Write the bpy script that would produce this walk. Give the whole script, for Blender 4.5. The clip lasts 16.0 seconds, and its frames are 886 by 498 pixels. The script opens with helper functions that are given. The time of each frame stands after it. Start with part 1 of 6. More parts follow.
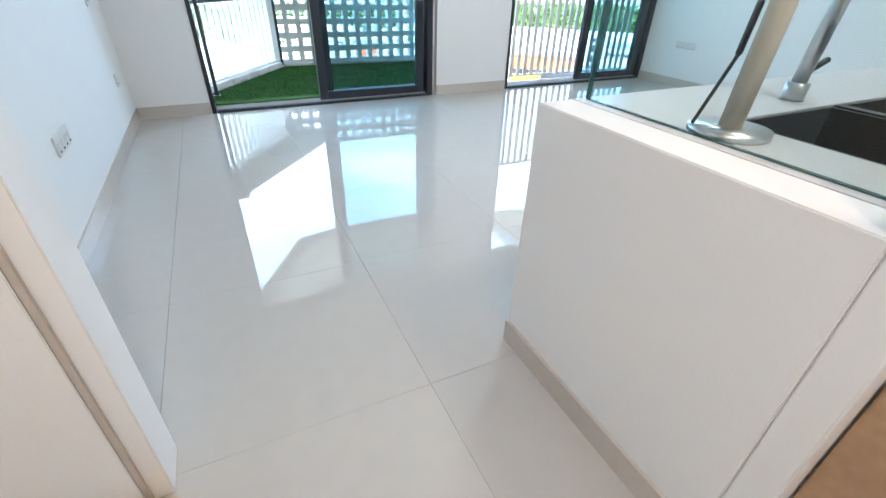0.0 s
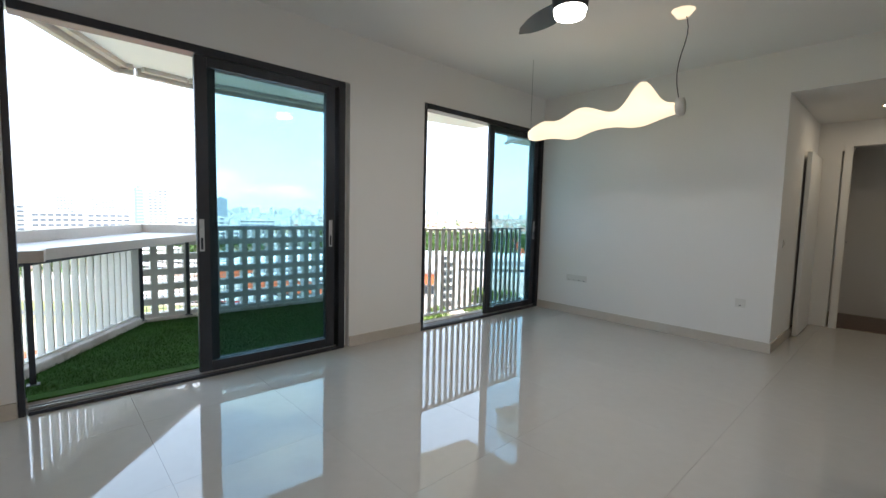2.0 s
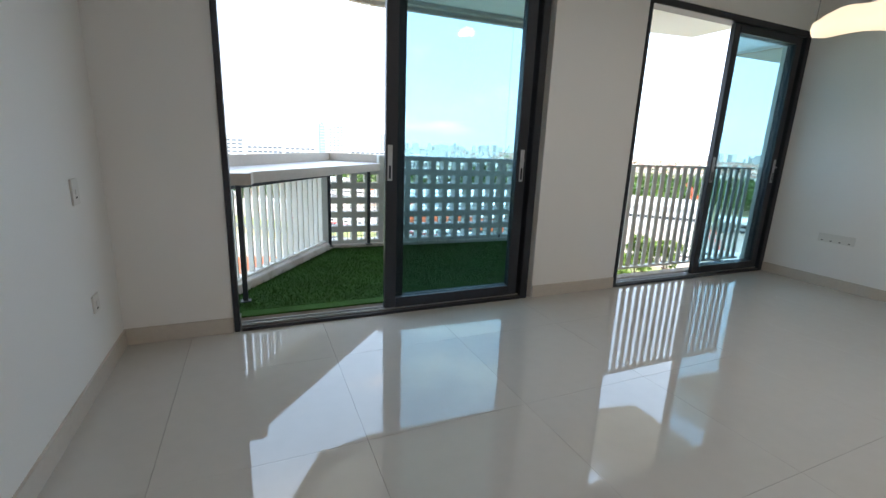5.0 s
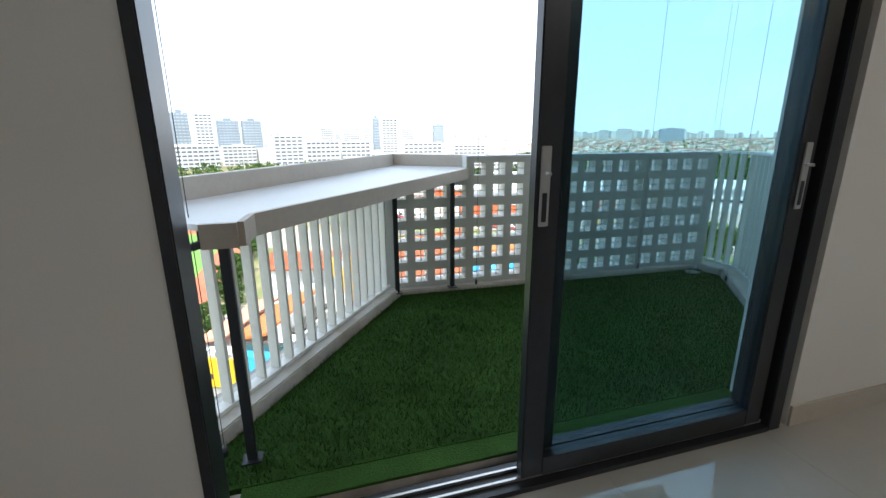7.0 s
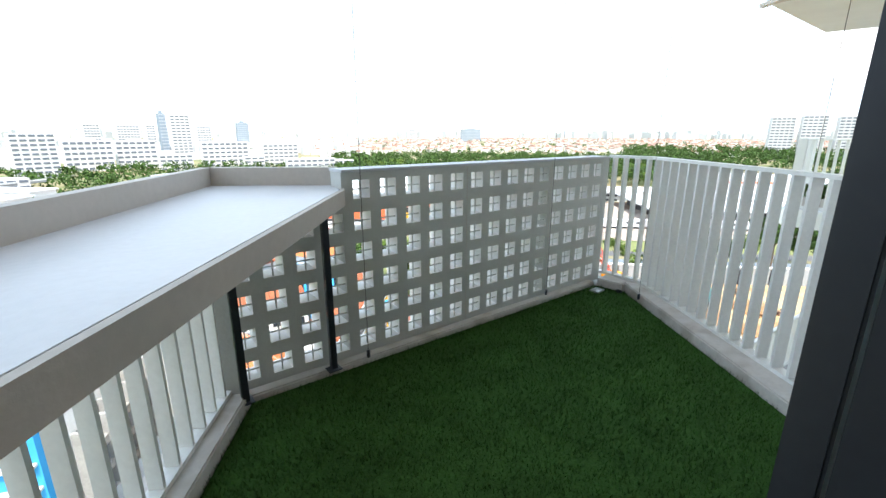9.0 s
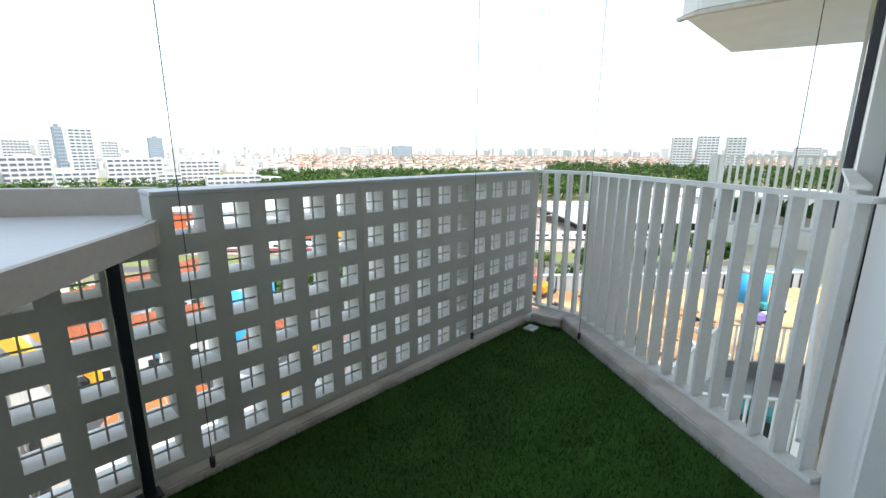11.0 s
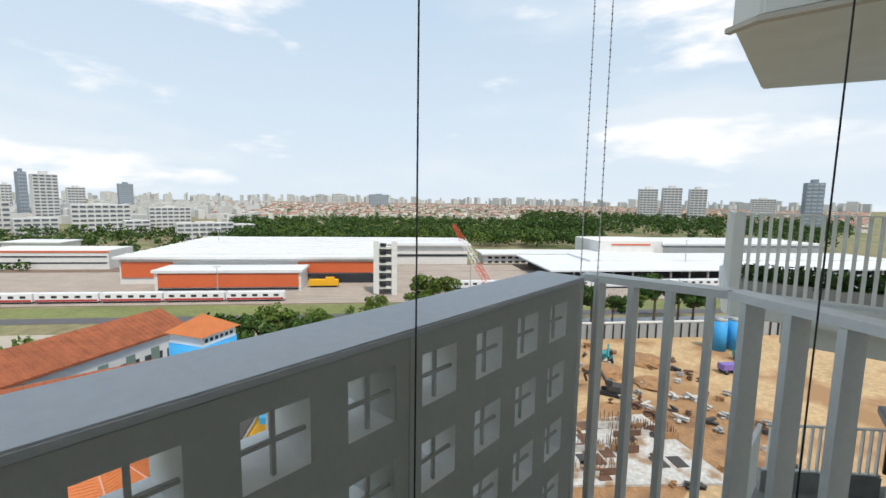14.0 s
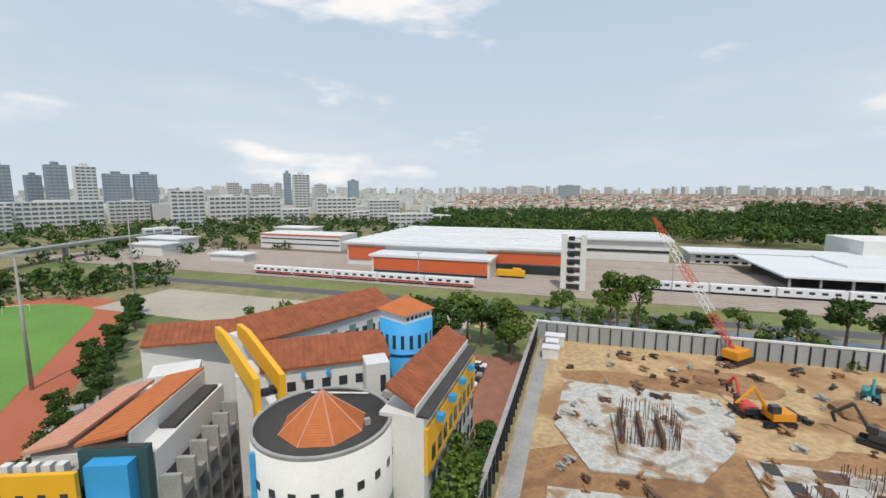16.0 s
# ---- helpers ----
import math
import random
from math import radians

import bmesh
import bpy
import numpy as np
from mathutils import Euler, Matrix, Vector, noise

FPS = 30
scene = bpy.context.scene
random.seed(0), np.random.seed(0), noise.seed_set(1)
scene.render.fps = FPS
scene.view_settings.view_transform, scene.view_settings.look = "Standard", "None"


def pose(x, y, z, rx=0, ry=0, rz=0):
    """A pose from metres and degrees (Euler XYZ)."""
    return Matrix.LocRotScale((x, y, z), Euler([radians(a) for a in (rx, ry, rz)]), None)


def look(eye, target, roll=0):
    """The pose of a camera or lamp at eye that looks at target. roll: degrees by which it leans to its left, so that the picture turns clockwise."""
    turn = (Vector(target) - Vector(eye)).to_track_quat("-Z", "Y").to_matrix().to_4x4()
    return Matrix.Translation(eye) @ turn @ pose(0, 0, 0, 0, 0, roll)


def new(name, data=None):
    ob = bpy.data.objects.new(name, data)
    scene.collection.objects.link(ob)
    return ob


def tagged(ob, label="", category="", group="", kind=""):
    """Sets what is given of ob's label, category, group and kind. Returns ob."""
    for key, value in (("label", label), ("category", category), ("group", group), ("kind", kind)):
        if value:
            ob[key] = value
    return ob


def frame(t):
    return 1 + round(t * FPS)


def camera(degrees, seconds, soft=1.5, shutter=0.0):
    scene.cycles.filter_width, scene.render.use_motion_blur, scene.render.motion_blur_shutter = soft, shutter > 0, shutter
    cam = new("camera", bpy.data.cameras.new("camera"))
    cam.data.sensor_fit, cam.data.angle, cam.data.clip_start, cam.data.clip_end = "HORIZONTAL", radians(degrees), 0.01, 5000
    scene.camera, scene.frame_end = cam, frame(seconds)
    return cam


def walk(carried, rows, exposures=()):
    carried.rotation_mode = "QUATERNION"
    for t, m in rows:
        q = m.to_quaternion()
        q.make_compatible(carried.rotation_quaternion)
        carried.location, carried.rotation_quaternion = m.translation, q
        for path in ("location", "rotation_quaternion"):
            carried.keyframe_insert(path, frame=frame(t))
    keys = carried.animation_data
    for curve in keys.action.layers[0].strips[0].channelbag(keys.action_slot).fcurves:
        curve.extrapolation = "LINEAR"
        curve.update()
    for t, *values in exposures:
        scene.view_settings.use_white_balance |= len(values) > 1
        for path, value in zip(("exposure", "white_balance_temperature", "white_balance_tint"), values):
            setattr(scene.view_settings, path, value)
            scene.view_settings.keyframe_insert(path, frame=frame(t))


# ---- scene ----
cam = camera(91.1, 16.0)
PATH = [
    (0, (0.735, -4.646, 1.157), (1.488, -3.132, 0.09), 1.7),
    (0.5, (0.733, -4.346, 1.184), (1.406, -2.623, 0.424), -0.1),
    (1, (0.74, -3.985, 1.258), (1.675, -2.298, 0.729), 1.5),
    (1.5, (0.725, -3.777, 1.282), (1.958, -2.223, 1.022), 0.0),
    (2, (0.73, -3.647, 1.319), (2.089, -2.188, 1.155), 1.4),
    (2.5, (0.712, -3.607, 1.321), (2.135, -2.208, 1.186), 0.7),
    (3, (0.708, -3.579, 1.319), (2.142, -2.19, 1.202), 0.4),
    (3.5, (0.722, -3.54, 1.295), (1.916, -1.951, 1.069), 0.4),
    (4, (0.736, -3.437, 1.249), (1.619, -1.692, 0.83), 1.9),
    (4.5, (0.741, -3.226, 1.263), (1.546, -1.454, 0.803), 2.0),
    (5, (0.764, -2.948, 1.241), (1.545, -1.166, 0.777), 2.3),
    (5.2, (0.787, -2.799, 1.23), (1.525, -1.0, 0.762), 2.6),
    (7.3, (0.985, -0.882, 1.268), (1.526, 0.974, 0.754), -0.4),
    (7.5, (0.995, -0.690, 1.268), (1.584, 1.152, 0.759), 0.4),
    (8, (0.985, -0.312, 1.280), (1.866, 1.411, 0.773), 0.2),
    (8.5, (1.036, -0.095, 1.281), (2.185, 1.456, 0.757), 0.1),
    (10.8, (1.542, 0.326, 1.256), (2.913, 1.698, 0.769), -0.1),
    (11, (1.670, 0.388, 1.240), (3.136, 1.674, 0.796), 0.4),
    (11.5, (1.974, 0.556, 1.227), (3.527, 1.746, 0.815), 0.7),
    (12, (2.271, 0.694, 1.239), (3.829, 1.883, 0.842), 1.2),
    (12.5, (2.528, 0.875, 1.266), (4.122, 2.026, 0.900), 1.4),
    (13, (2.784, 1.022, 1.275), (4.432, 2.108, 0.952), 1.9),
    (13.5, (3.047, 1.221, 1.288), (4.712, 2.299, 1.028), 1.9),
    (14, (3.198, 1.476, 1.319), (4.761, 2.703, 1.091), 0.9),
    (14.5, (3.304, 1.698, 1.335), (4.698, 3.118, 1.132), 0.5),
    (15, (3.409, 1.880, 1.371), (4.754, 3.347, 1.171), 0.5),
    (15.5, (3.420, 1.900, 1.490), (4.666, 3.450, 1.272), 0.2),
    (16, (3.420, 1.905, 1.560), (4.331, 3.664, 1.287), -0.0),
]
walk(cam, [(t, look(eye, target, roll)) for t, eye, target, roll in PATH],
     [(0, 2.78, 5550, 8), (0.5, 2.08, 5750, 9), (1.0, 1.85, 6200, 11), (1.5, 1.78, 6450, 12), (2.0, 1.5, 6450, 12), (3.0, 1.45, 6400, 12), (4.0, 1.58, 6400, 12), (5.0, 1.42, 6450, 12), (7.5, 0.93, 6700, 11), (8.5, 0.92, 6700, 11), (11.0, 0.48, 6650, 11), (12.5, 0.14, 6650, 11), (13.5, -0.33, 6850, 11), (14.5, -0.64, 6950, 12), (16.0, -0.76, 6900, 12)])

# ---- world, sun, lamps ----
SUN_EL, SUN_AZ = radians(58), radians(205)      # azimuth clockwise from +Y
world = bpy.data.worlds.new("sky")
scene.world = world
world.use_nodes = True
wn, wl = world.node_tree.nodes, world.node_tree.links
bg = wn["Background"]
sky = wn.new("ShaderNodeTexSky")
sky.sky_type, sky.sun_disc, sky.sun_elevation, sky.sun_rotation = "NISHITA", False, SUN_EL, SUN_AZ
sky.air_density, sky.dust_density, sky.ozone_density = 1.0, 2.2, 1.5
tc = wn.new("ShaderNodeTexCoord")
mp = wn.new("ShaderNodeMapping")
mp.inputs["Scale"].default_value = (1.0, 1.0, 3.4)
mp.inputs["Location"].default_value = (0.35, 0.1, 0.0)
wl.new(tc.outputs["Generated"], mp.inputs["Vector"])


def cloud_layer(scale, lo, hi, strength, detail):
    """Soft cloud cover as a factor: noise through a smooth range."""
    noise_node, rng_node = wn.new("ShaderNodeTexNoise"), wn.new("ShaderNodeMapRange")
    noise_node.inputs["Scale"].default_value, noise_node.inputs["Detail"].default_value = scale, detail
    noise_node.inputs["Roughness"].default_value = 0.52
    rng_node.interpolation_type = "SMOOTHSTEP"
    rng_node.inputs["From Min"].default_value, rng_node.inputs["From Max"].default_value = lo, hi
    rng_node.inputs["To Max"].default_value = strength
    wl.new(mp.outputs["Vector"], noise_node.inputs["Vector"])
    wl.new(noise_node.outputs["Fac"], rng_node.inputs["Value"])
    return rng_node.outputs["Result"]


def sky_mix(a, b, fac):
    node = wn.new("ShaderNodeMix")
    node.data_type = "RGBA"
    for socket, value in (("A", a), ("B", b), ("Factor", fac)):
        if isinstance(value, (tuple, float)):
            node.inputs[socket].default_value = value
        else:
            wl.new(value, node.inputs[socket])
    return node.outputs["Result"]


sep, low = wn.new("ShaderNodeSeparateXYZ"), wn.new("ShaderNodeMapRange")
wl.new(tc.outputs["Generated"], sep.inputs["Vector"])
low.inputs["From Min"].default_value, low.inputs["From Max"].default_value = 0.0, 0.5
low.inputs["To Min"].default_value, low.inputs["To Max"].default_value = 0.75, 0.1
wl.new(sep.outputs["Z"], low.inputs["Value"])
hazy = sky_mix(sky.outputs["Color"], (7.8, 11.2, 15.2, 1.0), 0.85)
hazy = sky_mix(hazy, (12.2, 14.0, 15.6, 1.0), low.outputs["Result"])
veiled = sky_mix(hazy, (13.2, 14.5, 15.8, 1.0), cloud_layer(1.7, 0.45, 0.72, 0.6, 4))
clouded = sky_mix(veiled, (17.6, 17.7, 18.0, 1.0), cloud_layer(2.7, 0.56, 0.70, 0.9, 8))
wl.new(clouded, bg.inputs["Color"])
bg.inputs["Strength"].default_value = 0.095
sun = new("sun", bpy.data.lights.new("sun", "SUN"))
sun.data.energy, sun.data.angle, sun.data.color = 4.3, radians(0.6), (1, 0.95, 0.87)
sun.matrix_world = look((0, 0, 60), (-math.sin(SUN_AZ) * math.cos(SUN_EL), -math.cos(SUN_AZ) * math.cos(SUN_EL), 60 - math.sin(SUN_EL)))


def lamp(name, at, watts, size, colour, down=True):
    ob = new(name, bpy.data.lights.new(name, "AREA"))
    ob.data.shape, ob.data.size, ob.data.energy, ob.data.color = "DISK", size, watts, colour
    ob.location = at
    return ob


lamp("fan_lamp", (3.2, -2.1, 2.55), 4.5, 0.18, (1, 0.97, 0.92))
lamp("hall_lamp", (7.2, -3.4, 2.535), 1.2, 0.09, (1, 0.85, 0.62))
lamp("kitchen_lamp", (2.3, -4.75, 2.9), 4, 0.3, (1, 0.82, 0.62))
# added warm fill with no fixture, brightens the half wall's face
lamp("half_wall_fill", (0.8, -5.3, 2.9), 4.2, 0.2, (1, 0.74, 0.55))

# ---- materials ----


def mat(name, col, rough=0.6, metal=0.0, vary=0.12, scale=3.0, fine=40.0, bump=0.15, spec=0.5, per=0.0, island=0.0, spots=None):
    """Principled paint with mottling at two scales and a fine relief."""
    m = bpy.data.materials.new(name)
    m.use_nodes = True
    n, l = m.node_tree.nodes, m.node_tree.links
    b = n["Principled BSDF"]
    co = n.new("ShaderNodeNewGeometry")
    big, small = n.new("ShaderNodeTexNoise"), n.new("ShaderNodeTexNoise")
    for tex, s in ((big, scale), (small, fine)):
        tex.inputs["Scale"].default_value, tex.inputs["Detail"].default_value = s, 5
        l.new(co.outputs["Position"], tex.inputs["Vector"])
    add = n.new("ShaderNodeMath")
    add.operation = "ADD"
    l.new(big.outputs["Fac"], add.inputs[0])
    l.new(small.outputs["Fac"], add.inputs[1])
    mr = n.new("ShaderNodeMapRange")
    mr.inputs["From Min"].default_value, mr.inputs["From Max"].default_value = 0.6, 1.4
    mr.inputs["To Min"].default_value, mr.inputs["To Max"].default_value = 1 - vary, 1 + vary
    l.new(add.outputs[0], mr.inputs["Value"])
    value = mr.outputs["Result"]
    for amount, node, socket in ((per, "ShaderNodeObjectInfo", "Random"), (island, "ShaderNodeNewGeometry", "Random Per Island")):
        if amount:
            rnd, mm, mul = n.new(node), n.new("ShaderNodeMapRange"), n.new("ShaderNodeMath")
            mm.inputs["To Min"].default_value, mm.inputs["To Max"].default_value = 1 - amount, 1 + amount
            mul.operation = "MULTIPLY"
            l.new(rnd.outputs[socket], mm.inputs["Value"])
            l.new(mm.outputs["Result"], mul.inputs[0])
            l.new(value, mul.inputs[1])
            value = mul.outputs[0]
    hue = n.new("ShaderNodeHueSaturation")
    hue.inputs["Color"].default_value = (*col, 1)
    l.new(value, hue.inputs["Value"])
    out = hue.outputs["Color"]
    if spots:
        mixn, ramp = n.new("ShaderNodeMix"), n.new("ShaderNodeMapRange")
        mixn.data_type = "RGBA"
        ramp.inputs["From Min"].default_value, ramp.inputs["From Max"].default_value = 0.5, 0.62
        l.new(big.outputs["Fac"], ramp.inputs["Value"])
        l.new(ramp.outputs["Result"], mixn.inputs["Factor"])
        l.new(out, mixn.inputs["A"])
        mixn.inputs["B"].default_value = (*spots, 1)
        out = mixn.outputs["Result"]
    l.new(out, b.inputs["Base Color"])
    b.inputs["Roughness"].default_value, b.inputs["Metallic"].default_value = rough, metal
    b.inputs["Specular IOR Level"].default_value = spec
    if bump:
        bp = n.new("ShaderNodeBump")
        bp.inputs["Strength"].default_value, bp.inputs["Distance"].default_value = bump, 0.01
        l.new(small.outputs["Fac"], bp.inputs["Height"])
        l.new(bp.outputs["Normal"], b.inputs["Normal"])
    return m


def glass_mat(name, tint, gloss):
    m = bpy.data.materials.new(name)
    m.use_nodes = True
    n, l = m.node_tree.nodes, m.node_tree.links
    tr, gl, fr, mixs, pw, ml = n.new("ShaderNodeBsdfTransparent"), n.new("ShaderNodeBsdfGlossy"), n.new("ShaderNodeLayerWeight"), n.new("ShaderNodeMixShader"), n.new("ShaderNodeMath"), n.new("ShaderNodeMath")
    tr.inputs["Color"].default_value = (*tint, 1)
    gl.inputs["Roughness"].default_value = 0.0
    fr.inputs["Blend"].default_value = 0.5
    pw.operation, pw.inputs[1].default_value = "POWER", 4.5
    ml.operation, ml.inputs[1].default_value, ml.inputs[2].default_value = "MULTIPLY_ADD", 0.6, gloss
    l.new(fr.outputs["Facing"], pw.inputs[0])
    l.new(pw.outputs[0], ml.inputs[0])
    l.new(ml.outputs[0], mixs.inputs["Fac"])
    l.new(tr.outputs[0], mixs.inputs[1])
    l.new(gl.outputs[0], mixs.inputs[2])
    l.new(mixs.outputs[0], n["Material Output"].inputs["Surface"])
    return m


def glow_mat(name, col, power):
    m = bpy.data.materials.new(name)
    m.use_nodes = True
    b = m.node_tree.nodes["Principled BSDF"]
    b.inputs["Base Color"].default_value = (*col, 1)
    b.inputs["Emission Color"].default_value = (*col, 1)
    b.inputs["Emission Strength"].default_value = power
    return m


M_WALL = mat("wall_paint", (0.80, 0.80, 0.79), 0.7, vary=0.025, scale=1.2, fine=160, bump=0.06, spec=0.2)
M_CEIL = mat("ceiling_paint", (0.82, 0.82, 0.81), 0.8, vary=0.02, scale=1.0, fine=120, bump=0.04, spec=0.2)
M_TILE = mat("polished_tile", (0.52, 0.505, 0.475), 0.03, vary=0.03, scale=1.6, fine=14, bump=0.0, spec=1.0, per=0.008)
M_GROUT = mat("tile_grout", (0.40, 0.375, 0.34), 0.8)
M_BASE = mat("skirting_tile", (0.55, 0.51, 0.46), 0.2, vary=0.05, bump=0.0)
M_ALU = mat("dark_aluminium", (0.035, 0.04, 0.05), 0.35, 0.4, vary=0.1, bump=0.02)
M_STEEL = mat("steel", (0.55, 0.56, 0.57), 0.3, 0.9, vary=0.1, bump=0.02)
M_TINT = glass_mat("tinted_glass", (0.73, 0.835, 0.868), 0.012)
M_CLEAR = glass_mat("screen_glass", (0.90, 0.95, 0.95), 0.02)
M_GEDGE = mat("glass_edge", (0.03, 0.10, 0.10), 0.15)
M_GRASSA = mat("artificial_grass", (0.032, 0.082, 0.017), 0.85, vary=0.35, scale=5, fine=120, bump=0.6, spec=0.1, island=0.35)
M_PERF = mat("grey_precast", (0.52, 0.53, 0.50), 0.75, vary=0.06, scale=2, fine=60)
M_COPE = mat("pale_coping", (0.60, 0.61, 0.63), 0.55, vary=0.08, scale=3)
M_REVEAL = mat("white_reveal", (0.84, 0.84, 0.83), 0.7, vary=0.04)
M_RAIL = mat("rail_paint", (0.74, 0.745, 0.72), 0.5, vary=0.07, scale=4, fine=50)
M_SHELF = mat("shelf_stone", (0.60, 0.595, 0.61), 0.32, vary=0.05, scale=2)
M_FASCIA = mat("beige_fascia", (0.50, 0.45, 0.40), 0.6, vary=0.07)
M_CURB = mat("balcony_kerb", (0.55, 0.52, 0.49), 0.6, vary=0.12, scale=5, spots=(0.42, 0.38, 0.34))
M_BLACK = mat("black_cable", (0.015, 0.015, 0.015), 0.5, bump=0)
M_WOOD = mat("dark_timber", (0.10, 0.045, 0.025), 0.3, vary=0.25, scale=2, fine=20)
M_TAN = mat("tan_veneer", (0.42, 0.28, 0.16), 0.45, vary=0.15)
M_PLASTIC = mat("white_plastic", (0.68, 0.68, 0.66), 0.35, vary=0.02, bump=0)
M_YEL = mat("yellow_plastic", (0.75, 0.45, 0.04), 0.5, vary=0.05)
M_CARD = mat("cardboard", (0.45, 0.38, 0.31), 0.8, vary=0.12, scale=8)
M_MIRROR = mat("mirror_glass", (0.86, 0.9, 0.89), 0.02, 1.0, vary=0.01, bump=0)
M_SINK = mat("dark_sink", (0.045, 0.045, 0.05), 0.35, 0.3, vary=0.1)
M_WHITE = mat("white_building", (0.68, 0.68, 0.66), 0.75, vary=0.08, scale=0.25, fine=3)
M_CONC = mat("concrete", (0.33, 0.33, 0.32), 0.85, vary=0.25, scale=0.3, fine=4)
M_TERRA = mat("terracotta_tiles", (0.29, 0.085, 0.035), 0.8, vary=0.45, scale=0.6, fine=5, per=0.05)
M_ORANGE = mat("orange_tiles", (0.50, 0.15, 0.045), 0.75, vary=0.15, scale=0.8, fine=6)
M_SALMON = mat("salmon_sheet", (0.55, 0.27, 0.18), 0.7, vary=0.08, scale=0.5, fine=4)
M_BLUE = mat("sky_blue_paint", (0.03, 0.33, 0.68), 0.6, vary=0.07, scale=0.4)
M_GREEN = mat("sage_paint", (0.17, 0.25, 0.21), 0.7, vary=0.08, scale=0.4)
M_DKGREEN = mat("dark_teal_paint", (0.03, 0.085, 0.085), 0.7, vary=0.1, scale=0.4)
M_YPAINT = mat("yellow_paint", (0.80, 0.42, 0.02), 0.6, vary=0.06, scale=0.4)
# roof felt; also the dark colour standing in for shade in shed and pits
M_FELT_SHADE = mat("dark_felt_and_shade", (0.055, 0.052, 0.05), 0.85, vary=0.3, scale=0.5, fine=5)
M_WIN = mat("window_dark", (0.035, 0.042, 0.05), 0.15, vary=0.2, scale=0.2, spec=0.6, bump=0)
# window colour of the far blocks, paled to paint in distance haze
M_WIN_HAZED = mat("hazed_far_windows", (0.12, 0.14, 0.17), 0.3, vary=0.1, scale=0.05, bump=0)
M_CANOPY = mat("canopy_sheet", (0.20, 0.21, 0.25), 0.5, vary=0.08, scale=0.8)
M_GREYW = mat("far_balconies", (0.36, 0.40, 0.44), 0.5, vary=0.1, scale=0.05, bump=0)
M_SHEET = mat("white_sheet_roof", (0.68, 0.69, 0.70), 0.5, vary=0.08, scale=0.05, fine=0.6, per=0.03)
M_RED = mat("red_orange_cladding", (0.62, 0.13, 0.045), 0.6, vary=0.07, scale=0.1, fine=1)
M_TRAINW = mat("train_white", (0.75, 0.76, 0.78), 0.4, vary=0.04)
M_TRAINR = mat("train_red", (0.45, 0.05, 0.05), 0.4, vary=0.05)
M_RAILBED = mat("track_ballast", (0.19, 0.13, 0.095), 0.95, vary=0.3, scale=0.2, fine=2)
M_BEDS = mat("sleeper_bed", (0.33, 0.26, 0.20), 0.9, vary=0.3, scale=0.15, fine=2)
M_TRACKS = mat("rail_track", (0.50, 0.45, 0.41), 0.7, vary=0.2, scale=0.1, fine=2)
M_LAND = mat("ground_land", (0.24, 0.21, 0.11), 0.95, vary=0.45, scale=0.02, fine=0.3, spots=(0.10, 0.145, 0.04))
M_VERGE = mat("rough_verge", (0.17, 0.19, 0.065), 0.95, vary=0.35, scale=0.06, fine=0.8)
M_BARE = mat("bare_earth_lot", (0.40, 0.36, 0.29), 0.95, vary=0.15, scale=0.05, fine=0.6)
M_LAWN = mat("lawn", (0.12, 0.26, 0.045), 0.9, vary=0.2, scale=0.05, fine=1)
M_SANDY = mat("sandy_soil", (0.50, 0.35, 0.19), 0.95, vary=0.4, scale=0.06, fine=0.9, bump=0.5, spots=(0.33, 0.19, 0.09))
M_MUD = mat("brown_mud", (0.34, 0.19, 0.09), 0.95, vary=0.4, scale=0.15, fine=1.4, spots=(0.22, 0.12, 0.06))
M_SLABC = mat("pale_blinding_concrete", (0.50, 0.49, 0.46), 0.9, vary=0.4, scale=0.22, fine=1.5, spots=(0.30, 0.20, 0.12))
M_ASPH = mat("asphalt", (0.10, 0.10, 0.105), 0.9, vary=0.2, scale=0.2, fine=2)
M_BRICKP = mat("brick_paving", (0.30, 0.13, 0.085), 0.9, vary=0.25, scale=0.4, fine=3)
M_TRACKR = mat("running_track", (0.42, 0.12, 0.06), 0.9, vary=0.08, scale=0.1, fine=1)
M_WATER = mat("canal_water", (0.10, 0.12, 0.13), 0.12, vary=0.2, scale=0.1, spec=0.6, bump=0.05)
M_LEAF = mat("foliage", (0.045, 0.088, 0.02), 0.8, vary=0.35, scale=0.2, fine=1.5, bump=0, spec=0.2, island=0.45)
M_LEAFL = mat("light_foliage", (0.085, 0.135, 0.025), 0.8, vary=0.35, scale=0.2, fine=1.5, bump=0, spec=0.2, island=0.4)
M_BARK = mat("bark", (0.14, 0.10, 0.07), 0.9, vary=0.3, scale=2)
M_HOARD = mat("hoarding_sheet", (0.33, 0.35, 0.36), 0.6, vary=0.1, scale=0.2, fine=2, per=0.1)
M_GREYT = mat("grey_blue_tower", (0.22, 0.27, 0.32), 0.6, vary=0.08, scale=0.05)
M_PALE = mat("pale_tower", (0.62, 0.62, 0.61), 0.7, vary=0.06, scale=0.05, per=0.08)
M_HOUSE = mat("house_walls", (0.64, 0.62, 0.58), 0.8, vary=0.1, scale=0.02, island=0.25)
M_HROOF = mat("house_roofs", (0.33, 0.19, 0.14), 0.8, vary=0.2, scale=0.02, island=0.4)
M_CRANER = mat("crane_red", (0.60, 0.06, 0.03), 0.5)
M_CRANEO = mat("excavator_orange", (0.70, 0.28, 0.02), 0.5, vary=0.15)
M_TEAL = mat("machine_teal", (0.03, 0.26, 0.27), 0.5, vary=0.15)
M_PURPLE = mat("lorry_purple", (0.20, 0.14, 0.42), 0.5)
M_RUST = mat("rusty_steel", (0.13, 0.07, 0.045), 0.8, vary=0.4, scale=1)
M_CREAM = glow_mat("lit_lampshade", (1.0, 0.84, 0.58), 0.36)
